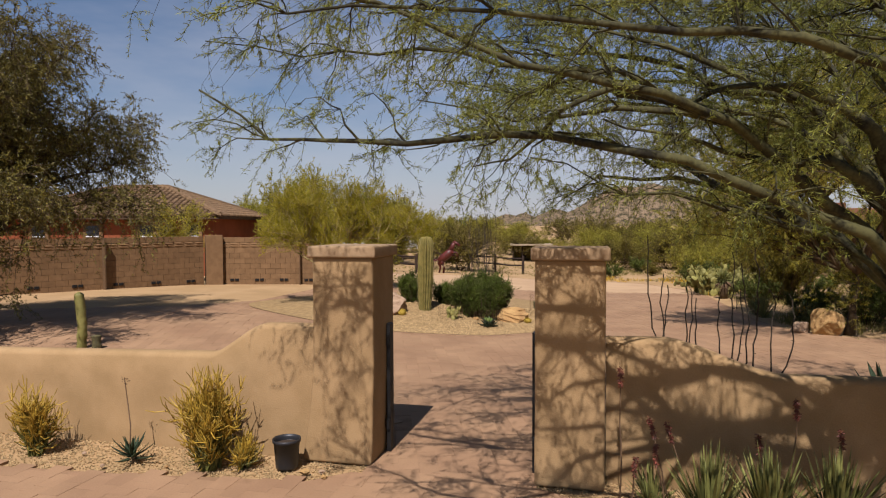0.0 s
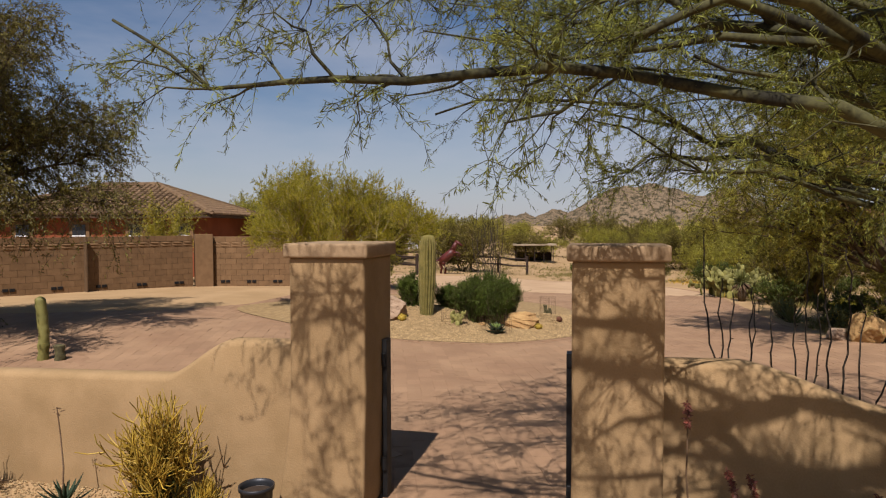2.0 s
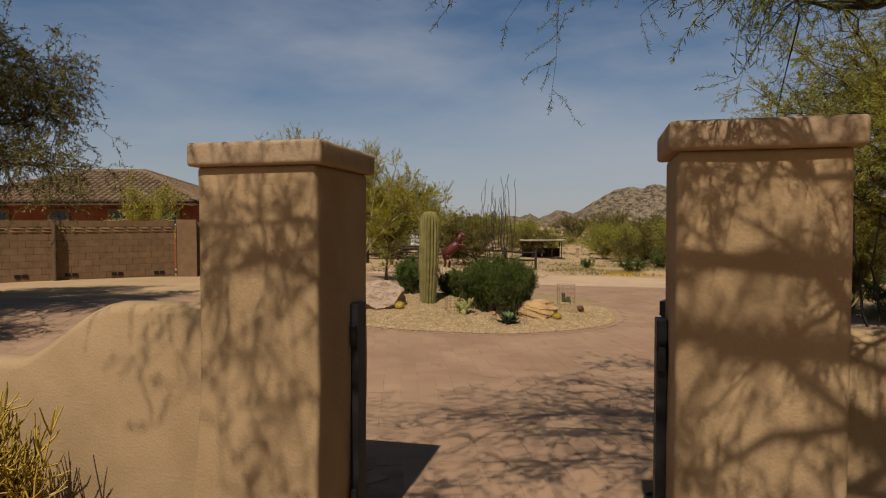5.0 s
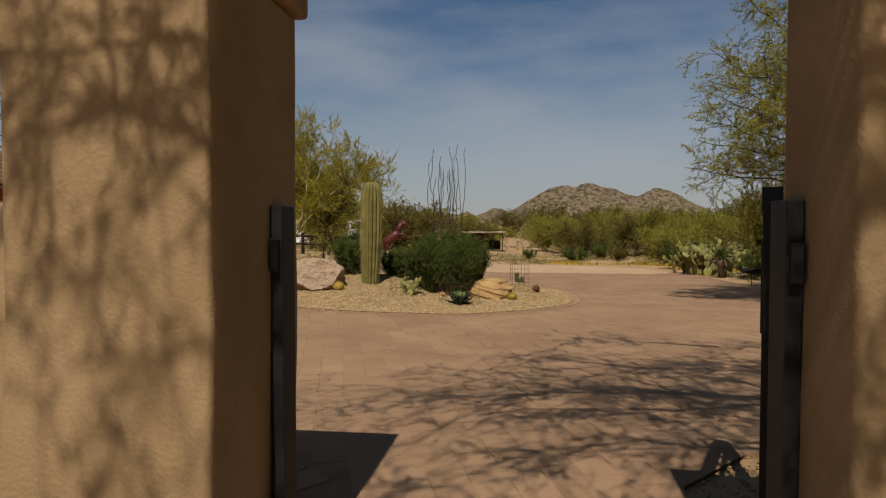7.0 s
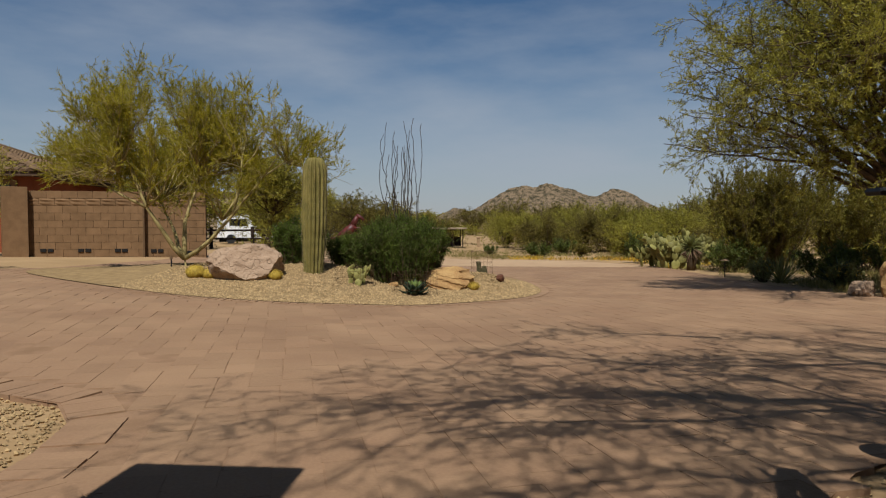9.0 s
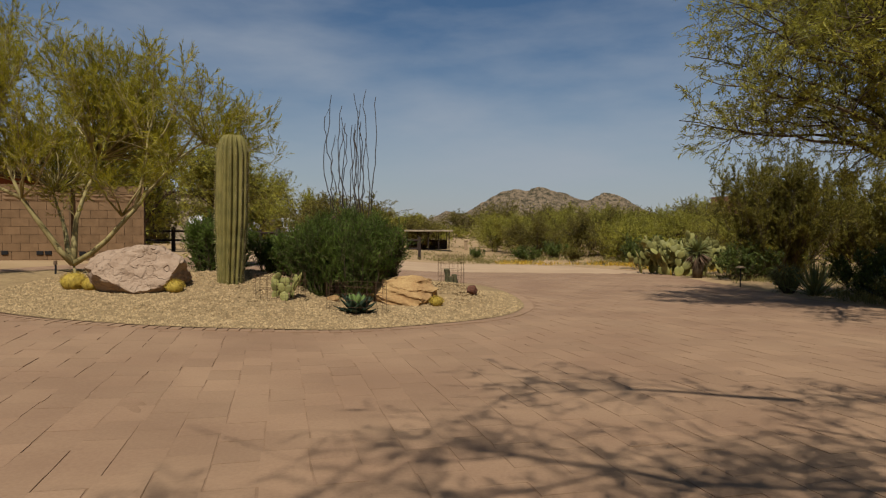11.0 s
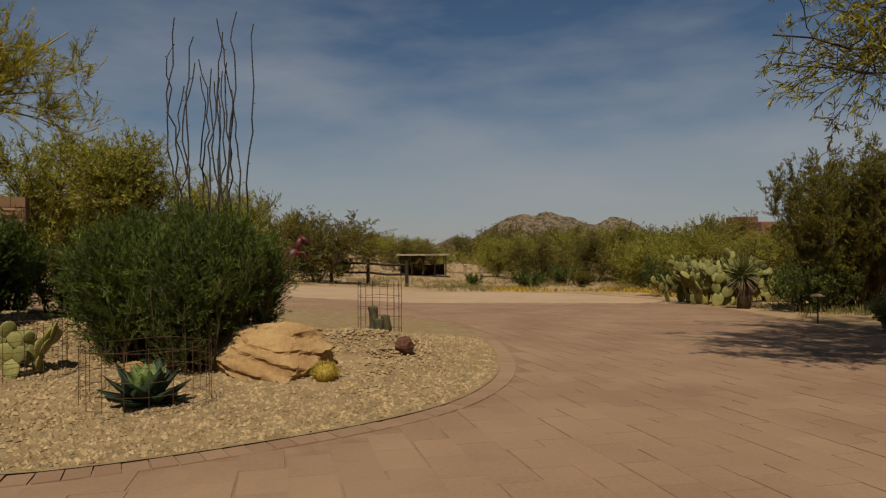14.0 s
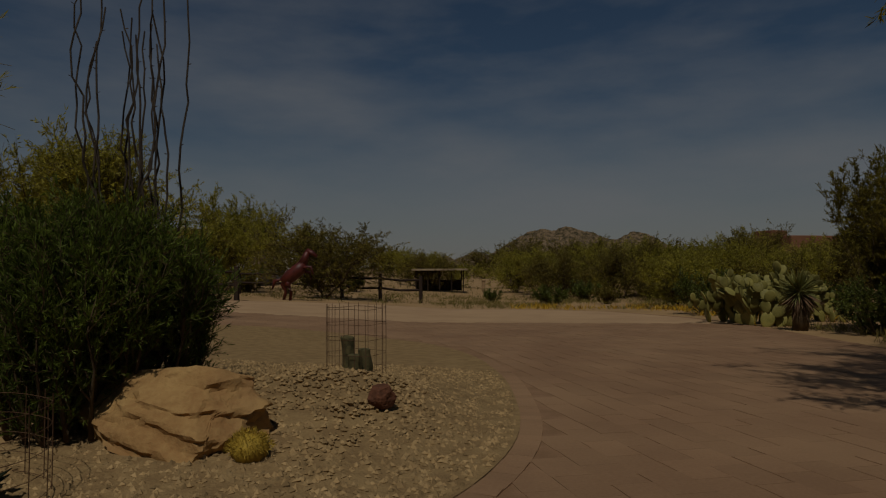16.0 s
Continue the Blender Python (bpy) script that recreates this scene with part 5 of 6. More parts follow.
for x, y, r in ((-4.72, 9.95, 0.15), (-4.45, 9.9, 0.12), (-3.3, 9.72, 0.105), (-0.16, 10.42, 0.085)):
    barrel(x, y, r, "round yellow-spined golden barrel cactus on the gravel")
for dx, dy, h in ((-0.06, 0.0, 0.27), (0.05, 0.03, 0.2), (0.0, -0.06, 0.15)):
    totem(-0.05 + dx, 11.95 + dy, h, 0.045, "small brownish columnar cactus inside a wire cage", M["brown_cactus"])
boulder("stone", -1.5, 10.35, (0.09, 0.07, 0.05), M["boulder"], "small brown stone under the shrub", 21, 0.01)

# ---- courtyard bed ----


def firestick(x, y, h, r, n, label, seed):
    e = empty("firestick_plant", x, y, ground_z(x, y))
    rr = np.random.default_rng(seed)
    low, high = Soup(), Soup()
    for i in range(n):
        a, f = rr.random() * 6.283, math.sqrt(rr.random())
        p = np.array([math.cos(a) * r * 0.3 * f, math.sin(a) * r * 0.3 * f, -0.02])
        d = unit(np.array([math.cos(a) * f * 0.2, math.sin(a) * f * 0.2, 1.0]))
        L = h * (1.05 - 0.55 * f) * rr.uniform(0.8, 1.05)
        pts = [p]
        for k in range(5):
            d = unit(d + rr.normal(size=3) * 0.12)
            pts.append(pts[-1] + d * L / 5)
        low.tube([q.tolist() for q in pts[:4]], [0.011, 0.009, 0.008, 0.007], 5)
        high.tube([q.tolist() for q in pts[3:]], [0.007, 0.006, 0.004], 5)
        for k in range(1, 6):
            for _ in range(4):
                td = unit(d + rr.normal(size=3) * 0.55)
                q0 = pts[k]
                q1 = q0 + td * rr.uniform(0.05, 0.13)
                q2 = q1 + unit(td + np.array([0, 0, 0.6]) + rr.normal(size=3) * 0.25) * rr.uniform(0.04, 0.1)
                (high if k > 2 or rr.random() < 0.5 else low).tube([q0.tolist(), q1.tolist(), q2.tolist()], [0.005, 0.0045, 0.003], 4)
    low.done("green_growth", M["firestick_low"], e)
    high.done("yellow_growth", M["firestick"], e)
    return tagged(e, label, "shrub", "firestick plants")


firestick(-2.3, -0.36, 0.98, 0.33, 110, "yellow and orange firestick plant in the gravel bed by the wall", 1)
firestick(-4.35, -0.42, 0.7, 0.26, 55, "small yellow firestick plant in the gravel bed by the wall", 2)
firestick(-1.98, -0.28, 0.26, 0.26, 12, "low straggling firestick shoots beside the larger plant", 3)


def lathe(profile, S=28):
    s = Soup()
    for r, z in profile:
        for k in range(S):
            a = 2 * math.pi * k / S
            s.v.append(Vector((r * math.cos(a), r * math.sin(a), z)))
    for i in range(len(profile) - 1):
        for k in range(S):
            a, b = i * S + k, i * S + (k + 1) % S
            s.f.append((a, b, b + S, a + S))
    return s


pot = empty("nursery_pot", -1.53, -0.22, 0)
lathe([(0.005, 0.0), (0.105, 0.0), (0.11, 0.02), (0.128, 0.255), (0.14, 0.258), (0.142, 0.29), (0.134, 0.292), (0.128, 0.262), (0.124, 0.24)]).done("body", M["pot"], pot, True)
lathe([(0.124, 0.235), (0.06, 0.245), (0.004, 0.25)]).done("soil", M["soil"], pot, True)
tagged(pot, "black plastic nursery pot standing on the gravel", "pot")
for i, (x, y, k) in enumerate(((-1.28, -0.35, 0.05), (-1.12, -0.3, 0.035), (-1.05, -0.42, 0.04), (-3.35, -0.62, 0.035), (-2.7, -0.5, 0.025), (-3.8, -0.35, 0.03))):
    boulder("stone", x, y, (k, k * 0.8, k * 0.6), M["boulder_pale"] if i % 2 else M["boulder"], "small stone lying in the gravel bed", 30 + i, 0.005, i * 40)


def spiky_clump(name, x, y, n, L, w, label, mat, tilt=0.6, z=None, category="plant"):
    z0 = ground_z(x, y) if z is None else z
    a = rng.random(n) * 2 * math.pi
    el = np.abs(rng.normal(size=n)) * tilt
    d = np.stack([np.cos(a) * np.sin(el), np.sin(a) * np.sin(el), np.cos(el)], 1)
    p = np.stack([np.cos(a) * 0.05, np.sin(a) * 0.05, 0 * a], 1) * rng.random((n, 1))
    LL = L * rng.uniform(0.6, 1.1, n)
    side = unit(np.cross(d, np.array([0, 0, 1.0]) + 1e-3))
    w_ = w * rng.uniform(0.7, 1.2, n)
    ts = [0, 0.45, 0.8, 1.0]
    ws = [0.8, 1.0, 0.6, 0.05]
    V = []
    for t, k in zip(ts, ws):
        c = p + d * (LL * t)[:, None] - np.array([0, 0, 1.0]) * (0.25 * LL * np.sin(el) * t * t)[:, None]
        V += [c - side * (w_ * k / 2)[:, None], c + side * (w_ * k / 2)[:, None]]
    V = np.stack(V, 1).reshape(-1, 3)
    q = np.array([[0, 1, 3, 2], [2, 3, 5, 4], [4, 5, 7, 6]])
    Q = (np.arange(n)[:, None, None] * 8 + q[None]).reshape(-1, 4)
    ob = numpy_mesh(name, V, Q, mat)
    ob.location = (x, y, z0)
    return tagged(ob, label, category)


spiky_clump("aloe_clump", 2.35, -0.75, 190, 0.68, 0.026, "clump of narrow upright green and straw-coloured leaves below the wall", M["yucca_blade"], 0.5)
spiky_clump("aloe_clump", 2.8, -0.7, 190, 0.68, 0.026, "clump of narrow green leaves below the wall", M["yucca_blade"], 0.55)
spiky_clump("aloe_clump", 1.95, -0.45, 70, 0.42, 0.024, "clump of narrow green leaves beside the gate pillar", M["yucca_blade"], 0.5)
spiky_clump("aloe_clump", 3.3, -0.6, 170, 0.66, 0.026, "clump of narrow green leaves below the wall", M["yucca_blade"], 0.55)


def flower_spike(x, y, z, h, lean, label, head=0.3):
    e = empty("aloe_flower", x, y, z)
    s = Soup()
    tip = np.array([lean, 0.0, h])
    line = wander((0, 0, 0), tip, 8, 0.08)
    s.tube(line.tolist(), np.linspace(0.009, 0.004, 8).tolist(), 5)
    s.done("stalk", M["stalk"], e)
    n = 130
    t = 1 - rng.random(n) * head / h
    p = np.stack([np.interp(t * 7, range(8), line[:, k]) for k in range(3)], 1)
    d = unit(rng.normal(size=(n, 3))) + np.array([0, 0, -0.5])
    v, q = blades(p, d, rng.uniform(0.025, 0.045, n), 0.011)
    numpy_mesh("blossom", v, q, M["red_flower"], e)
    return tagged(e, label, "flower", "red aloe flowers")


for x, y, h, l in ((1.68, -0.35, 1.18, 0.0), (1.75, -0.6, 0.5, 0.05), (2.1, -0.5, 0.8, -0.2), (2.3, -0.4, 0.75, -0.25), (2.75, -0.5, 0.72, 0.0), (3.0, -0.4, 1.0, 0.05), (3.35, -0.5, 0.8, 0.0), (2.05, -0.6, 0.62, -0.1)):
    flower_spike(x, y, 0.0, h, l, "tall stalk of drooping red aloe blossoms in front of the wall", 0.17)

# bare stems behind the right wall
ocotillo(2.75, 1.25, 13, 2.3, 0.8, "bare thin brown stems of a desert shrub behind the wall", 0.011, 9)

# small fittings: an irrigation riser by the palo verde, a pale marker post far down the drive
riser = empty("irrigation_riser", -5.62, 10.9, land_z(-5.62, 10.9))
s = Soup()
s.tube([(0, 0, -0.03), (0.005, 0, 0.1), (0.0, 0, 0.15)], [0.014, 0.014, 0.014], 8)
s.done("pipe", M["iron"], riser)
s = Soup()
s.tube([(0, 0, 0.145), (0, 0, 0.2)], [0.028, 0.022], 10)
s.done("spray_head", M["stalk"], riser)
tagged(riser, "short dark irrigation riser standing in the gravel", "pipe")
marker = empty("marker_post", -1.0, 54.0, ground_z(-1.0, 54.0))
bm = bmesh.new()
add_box(bm, 0, 0, 0.32, 0.26, 0.26, 0.74, 0.02)
part("shaft", bm, M["stucco_cap"], marker)
bm = bmesh.new()
add_box(bm, 0, 0, 0.72, 0.34, 0.34, 0.08, 0.015)
part("cap", bm, M["stucco_cap"], marker)
tagged(marker, "pale stucco marker post beside the far drive", "post")

# path light behind the gate
lamp = empty("path_light", 1.88, 2.35, ground_z(1.88, 2.35))
s = Soup()
s.tube([(0, 0, -0.03), (0, 0, 0.4)], [0.016, 0.016], 8)
s.done("stake", M["iron"], lamp)
lathe([(0.115, 0.395), (0.11, 0.41), (0.03, 0.45), (0.004, 0.455)], 20).done("shade", M["stucco_cap"], lamp, True)
tagged(lamp, "small mushroom-shaped path light on a dark stake", "lamp")
lamp2 = empty("path_light", 6.05, 16.6, ground_z(6.05, 16.6))
s = Soup()
s.tube([(0, 0, -0.03), (0, 0, 0.4)], [0.012, 0.012], 8)
s.done("stake", M["iron"], lamp2)
lathe([(0.11, 0.395), (0.105, 0.41), (0.03, 0.44), (0.004, 0.445)], 20).done("shade", M["stucco_cap"], lamp2, True)
tagged(lamp2, "small path light standing at the drive's edge", "lamp")


# ---- right-hand desert garden ----
shrub("desert_shrub", 8.2, 19.6, 1.7, 3.0, 70, "tall olive-green shrub with many bare stems beside the drive", M["leaf_shrub"], 1.25, 0.012, (0.05, 0.1), flat=0.3, scatter=0.25)
shrub("desert_shrub", 11.2, 18.6, 1.8, 3.0, 26, "tall olive-green shrub beyond the drive", M["leaf_shrub"], 1.2, 0.016, (0.05, 0.1), scatter=0.3)
shrub("desert_shrub", 11.5, 20.5, 2.0, 3.2, 26, "tall dull-green shrub beyond the drive", M["leaf_shrub"], 1.2, 0.017, (0.05, 0.11), scatter=0.3)
shrub("desert_shrub", 7.6, 14.6, 0.75, 0.75, 18, "low dark-green shrub at the drive's edge", M["leaf_dark"], 1.0, 0.02)
shrub("desert_shrub", 7.3, 19.4, 0.9, 0.85, 20, "low bright-green shrub behind the drive's edge", M["leaf_dark"], 1.0, 0.022)
shrub("desert_shrub", 8.6, 13.2, 0.9, 1.2, 18, "dark shrub in the shade of the mesquite", M["leaf_dark"], 1.0, 0.02)
shrub("desert_shrub", 8.9, 11.6, 0.9, 1.3, 18, "dark shrub in the shade of the mesquite", M["leaf_dark"], 1.0, 0.02)
shrub("desert_shrub", 6.6, 26.5, 1.1, 1.35, 20, "rounded dark-green shrub behind the prickly pear", M["leaf_dark"], 0.9, 0.026)
shrub("desert_shrub", 9.0, 27.0, 1.2, 1.5, 18, "rounded dull-green shrub behind the prickly pear", M["leaf_far"], 0.9, 0.028)
for x, y in ((6.5, 15.4), (6.9, 12.6), (6.35, 15.0)):
    b = shrub("brittlebush", x, y, 0.32, 0.42, 10, "low grey-green brittlebush dotted with yellow flowers", M["yucca_blade"], 0.7, 0.016, group="brittlebushes")
    n = 60
    a = rng.random(n) * 6.283
    f = np.sqrt(rng.random(n)) * 0.34
    p = np.stack([np.cos(a) * f, np.sin(a) * f, 0.46 - 0.25 * (f / 0.34) ** 2 + rng.normal(size=n) * 0.03], 1)
    v, q = blades(p, rng.normal(size=(n, 3)), rng.uniform(0.03, 0.05, n), 0.03)
    tagged(numpy_mesh("flower_heads", v, q, M["yellow_flower"], b), kind="stuff")

# yucca with a shaggy trunk
yu = empty("yucca", 6.35, 20.4, ground_z(6.35, 20.4))
s = Soup()
s.tube([(0, 0, -0.05), (0.02, 0, 0.3), (0, 0, 0.62)], [0.13, 0.15, 0.1], 10)
s.done("trunk", M["bark"], yu, True)
n = 240
d = unit(rng.normal(size=(n, 3)) + np.array([0, 0, 0.5]))
v, q = blades(np.tile(np.array([[0, 0, 0.72]]), (n, 1)), d, rng.uniform(0.3, 0.5, n), 0.03)
numpy_mesh("blade_head", v, q, M["yucca_blade"], yu)
n = 160
d = unit(rng.normal(size=(n, 3)) * np.array([1, 1, 0.3]) + np.array([0, 0, -1.4]))
v, q = blades(np.tile(np.array([[0, 0, 0.68]]), (n, 1)), d, rng.uniform(0.35, 0.6, n), 0.03)
numpy_mesh("dead_skirt", v, q, M["stalk"], yu)
tagged(yu, "yucca with a spiky head and a shaggy brown skirt", "yucca")

# ---- grass and low scrub on the desert floor ----
def tufts(name, n, area, L, w, mat, label, per=7):
    """Grass blades in tufts over rectangles (x0, x1, y0, y1), off the paving."""
    P = []
    while len(P) < n:
        x0, x1, y0, y1 = area[rng.integers(len(area))]
        x, y = rng.uniform(x0, x1), rng.uniform(y0, y1)
        if not inside(DRIVE, x, y) and edge_distance(DRIVE, x, y) > 0.15 and noise.noise(Vector((x * 0.35, y * 0.35, 3.0))) > -0.1:
            P.append((x, y, ground_z(x, y) - 0.03))
    p = np.repeat(np.array(P), per, 0)
    p[:, :2] += rng.normal(size=(len(p), 2)) * 0.05
    d = rng.normal(size=p.shape) * 0.45 + np.array([0, 0, 1.0])
    v, q = blades(p, d, rng.uniform(0.5, 1.2, len(p)) * L, w)
    return tagged(numpy_mesh(name, v, q, mat), label, "grass", kind="stuff")


FIELD = [(6.2, 14, 21, 34), (-2, 12, 29.8, 42), (-10, 6, 30.5, 44), (8, 22, 18, 40), (6.3, 11, 11, 21), (-14, 20, 40, 62)]
tufts("dry_grass", 5200, FIELD, 0.2, 0.014, M["grass"], "tufts of dry yellow-green grass on the desert floor")
tufts("yellow_wildflowers", 500, [(6.0, 9.5, 21.5, 31), (1, 7, 28.5, 33)], 0.2, 0.03, M["yellow_flower"], "yellow wildflowers among the grass", 3)

# low desert shrubs in a scatter
proto = [shrub("bursage", 2.5, 33.5, 0.7, 0.65, 12, "low dark desert shrub on the sandy flat", M["leaf_dark"], 0.8, 0.03, (0.05, 0.1), group="low desert shrubs"),
         shrub("bursage", 5.0, 36.0, 0.6, 0.55, 12, "low grey-green desert shrub on the sandy flat", M["leaf_far"], 0.8, 0.03, (0.05, 0.1), group="low desert shrubs")]
sc = random.Random(5)
spots = [(7.5, 31), (9.5, 34), (4.5, 40), (8, 42), (12, 31), (14, 36), (11, 25), (13.5, 23), (16, 28), (10.5, 38), (0, 39), (17, 22), (18, 33), (10, 30), (12.5, 27.5), (-13, 41), (-8, 44)]
for i, (x, y) in enumerate(spots):
    c = copy_thing(proto[i % 2], pose(x, y, ground_z(x, y) - 0.03, 0, 0, sc.uniform(0, 360)))
    k = sc.uniform(0.7, 1.35)
    c.scale = (k, k, k)


# ---- tree line ----
def scrub_tree(x, y, r, h, label, leaf, stems=2, n=12):
    b = (x, y, ground_z(x, y))
    return tree("scrub_tree", b, dome_limbs(b, h * 0.18, r, h, n, 0.08, stems=stems), label, M["bark"], leaf, second=8, second_len=(r * 0.3, r * 0.55), twigs=8, twig_len=(0.25, 0.6), leaves=17,
                leaf_len=(0.07, 0.15), leaf_w=0.024, droop=0.1, spread=0.7, up=0.45, second_r=0.012, scatter=0.4, group="trees along the desert edge")


trees = [scrub_tree(7.0, 44.0, 2.4, 3.0, "olive-green palo verde tree on the desert flat", M["leaf_far"]),
         scrub_tree(2.6, 47.0, 2.0, 2.7, "dull-green mesquite tree on the desert flat", M["leaf_mesq"]),
         scrub_tree(11.5, 41.0, 2.3, 2.9, "green mesquite tree on the desert flat", M["leaf_mesq"])]
places = [(9.2, 48, 1, 1.15), (14, 45, 0, 1.05), (16.5, 42, 2, 1.1), (-3.6, 60, 2, 1.05), (12.5, 52, 0, 1.2), (18, 49, 1, 1.2), (21, 40, 0, 1.1), (24, 45, 2, 1.2),
          (6.0, 56, 0, 1.15), (-6.8, 58, 1, 1.1), (20, 31, 2, 1.0), (23, 34, 0, 1.05), (15.5, 30, 1, 0.8), (27, 38, 1, 1.2), (17, 24, 0, 1.0), (19, 19, 2, 1.15), (15, 15.5, 1, 1.0), (22, 26, 1, 1.1),
          (-6.7, 34.0, 0, 1.3), (7.0, 30.6, 1, 0.85), (-14.5, 28.5, 1, 1.6), (-9.2, 42, 0, 1.0), (-13.5, 39, 1, 1.25), (-15.5, 43, 2, 1.35), (-18, 36, 0, 1.3), (-11.6, 47, 2, 1.1), (-24, 40, 1, 1.4), (30, 30, 2, 1.2), (32, 50, 0, 1.3), (26, 58, 1, 1.3), (-20, 60, 0, 1.4),
          (8, 63, 2, 1.2), (14, 62, 1, 1.3), (2, 66, 0, 1.2), (20, 62, 2, 1.3), (38, 44, 1, 1.4), (34, 38, 0, 1.2), (-30, 52, 2, 1.5), (9.3, 39, 2, 0.85), (13.2, 37.5, 1, 0.9), (11, 46, 1, 1.1), (16, 38, 0, 0.95), (1.0, 60, 2, 1.2), (19.5, 44, 1, 1.1), (14.5, 56, 2, 1.2), (10, 56, 1, 1.1), (-4.5, 50, 0, 0.9), (16, 10.5, 0, 1.1), (19, 6.5, 1, 1.2)]
places += [(3.4, 42.5, 0, 0.85), (5.6, 48.5, 1, 1.0), (8.6, 45.0, 2, 1.05), (10.6, 49.0, 0, 1.1), (12.0, 45.5, 1, 1.0), (1.2, 51.0, 2, 0.9), (5.0, 53.0, 0, 1.05), (7.4, 51.0, 2, 1.1), (4.6, 45.0, 2, 0.8), (9.6, 42.0, 0, 0.9)]
for x, y, k, sca in places:
    c = copy_thing(trees[k], pose(x, y, ground_z(x, y) - 0.05, 0, 0, sc.uniform(0, 360)))
    c.scale = (sca * sc.uniform(0.9, 1.1), sca, sca * sc.uniform(0.7, 1.15) * (1.28 if x < -8 or x > 18 else 0.85 if x < 1 else 1.06))
# the far desert, thick with the same trees
for i in range(34):
    x, y = -95 + 200 * (i + sc.random()) / 34, sc.uniform(80, 130)
    c = copy_thing(trees[i % 3], pose(x, y, ground_z(x, y) - 0.05, 0, 0, sc.uniform(0, 360)))
    k = sc.uniform(1.2, 1.8)
    c.scale = (k * 1.5, k, k * 0.85)
# small tree in front of the neighbour's house
hb = (-15.9, 18.2, 0.0)
tree("palo_verde_tree", hb, dome_limbs(hb, 0.8, 1.7, 3.6, 12, 0.07), "thin palo verde tree behind the block wall", M["green_bark"], M["leaf_pv"], second=9, second_len=(0.4, 0.9), twigs=8,
     twig_len=(0.2, 0.5), leaves=13, leaf_len=(0.05, 0.1), leaf_w=0.02, droop=0.05, spread=0.7, up=0.45)
b2 = (-6.5, 18.5, -0.1)
tree("palo_verde_tree", b2, dome_limbs(b2, 1.3, 1.3, 3.0, 14, 0.07, low=0.35), "palo verde tree with a rounded dull green crown beyond the island", M["bark"], M["leaf_mesq"], second=11, second_len=(0.5, 1.1), twigs=9,
     twig_len=(0.25, 0.55), leaves=16, leaf_len=(0.05, 0.1), leaf_w=0.02, droop=0.04, spread=0.65, up=0.45)


# ---- rail fence, statue, far buildings ----
def rail_fence(points, label):
    e = empty("rail_fence", points[0][0], points[0][1], 0)
    o = Vector((points[0][0], points[0][1], 0))
    pts = []
    for (a, b) in zip(points[:-1], points[1:]):
        n = max(1, round(math.hypot(b[0] - a[0], b[1] - a[1]) / 2.4))
        pts += [(a[0] + (b[0] - a[0]) * i / n, a[1] + (b[1] - a[1]) * i / n) for i in range(n)]
    pts.append(points[-1])
    for x, y in pts:
        bm = bmesh.new()
        add_box(bm, x - o.x, y - o.y, ground_z(x, y) + 0.5, 0.14, 0.14, 1.2, 0.01)
        part("post", bm, M["rail_wood"], e)
    for p, q in zip(pts[:-1], pts[1:]):
        for z in (0.5, 0.92):
            s = Soup()
            s.tube([(p[0] - o.x, p[1] - o.y, ground_z(*p) + z), ((p[0] + q[0]) / 2 - o.x, (p[1] + q[1]) / 2 - o.y, ground_z(*p) + z - 0.015), (q[0] - o.x, q[1] - o.y, ground_z(*q) + z)], [0.055] * 3, 6)
            s.done("rail", M["rail_wood"], e)
    return tagged(e, label, "fence", "rail fences")


rail_fence([(-7.9, 27.9), (-11.8, 31.2), (-19, 33)], "dark-stained two-rail timber fence beyond the drive")
rail_fence([(-2.8, 34.6), (-6.5, 35.8), (-12, 37.5)], "dark-stained two-rail timber fence along the desert edge")

# rearing horse of red steel, one plain shape
s = Soup()
s.tube([(0.5, 0, 0.0), (0.42, 0, 0.35), (0.5, 0, 0.62), (0.35, 0, 0.85)], [0.06, 0.06, 0.13, 0.2], 8)
s.tube([(0.2, 0.15, 0.0), (0.16, 0.12, 0.35), (0.3, 0.1, 0.62), (0.3, 0, 0.85)], [0.06, 0.06, 0.12, 0.18], 8)
s.tube([(0.5, 0, 0.75), (0.25, 0, 0.95), (-0.1, 0, 1.25), (-0.3, 0, 1.5)], [0.2, 0.26, 0.26, 0.18], 10)
s.tube([(-0.2, 0, 1.4), (-0.36, 0, 1.75), (-0.45, 0, 1.98)], [0.2, 0.14, 0.1], 8)
s.tube([(-0.4, 0, 2.0), (-0.62, 0, 1.9), (-0.8, 0, 1.75)], [0.11, 0.1, 0.06], 8)
s.tube([(-0.2, 0.1, 1.3), (-0.6, 0.12, 1.35), (-0.7, 0.12, 1.05)], [0.08, 0.06, 0.04], 6)
s.tube([(-0.15, -0.1, 1.2), (-0.5, -0.12, 1.12), (-0.55, -0.12, 0.85)], [0.08, 0.06, 0.04], 6)
s.tube([(0.55, 0, 0.85), (0.85, 0, 0.8), (0.95, 0, 0.45)], [0.05, 0.09, 0.03], 6)
hs = s.done("horse_statue", M["red_statue"], None, True)
hs.matrix_world = pose(-6.75, 30.4, ground_z(-6.75, 30.4) - 0.02, 0, 0, 180)
hs.scale = (0.95, 0.95, 0.9)
tagged(hs, "dark red steel statue of a rearing horse beyond the fence", "statue")


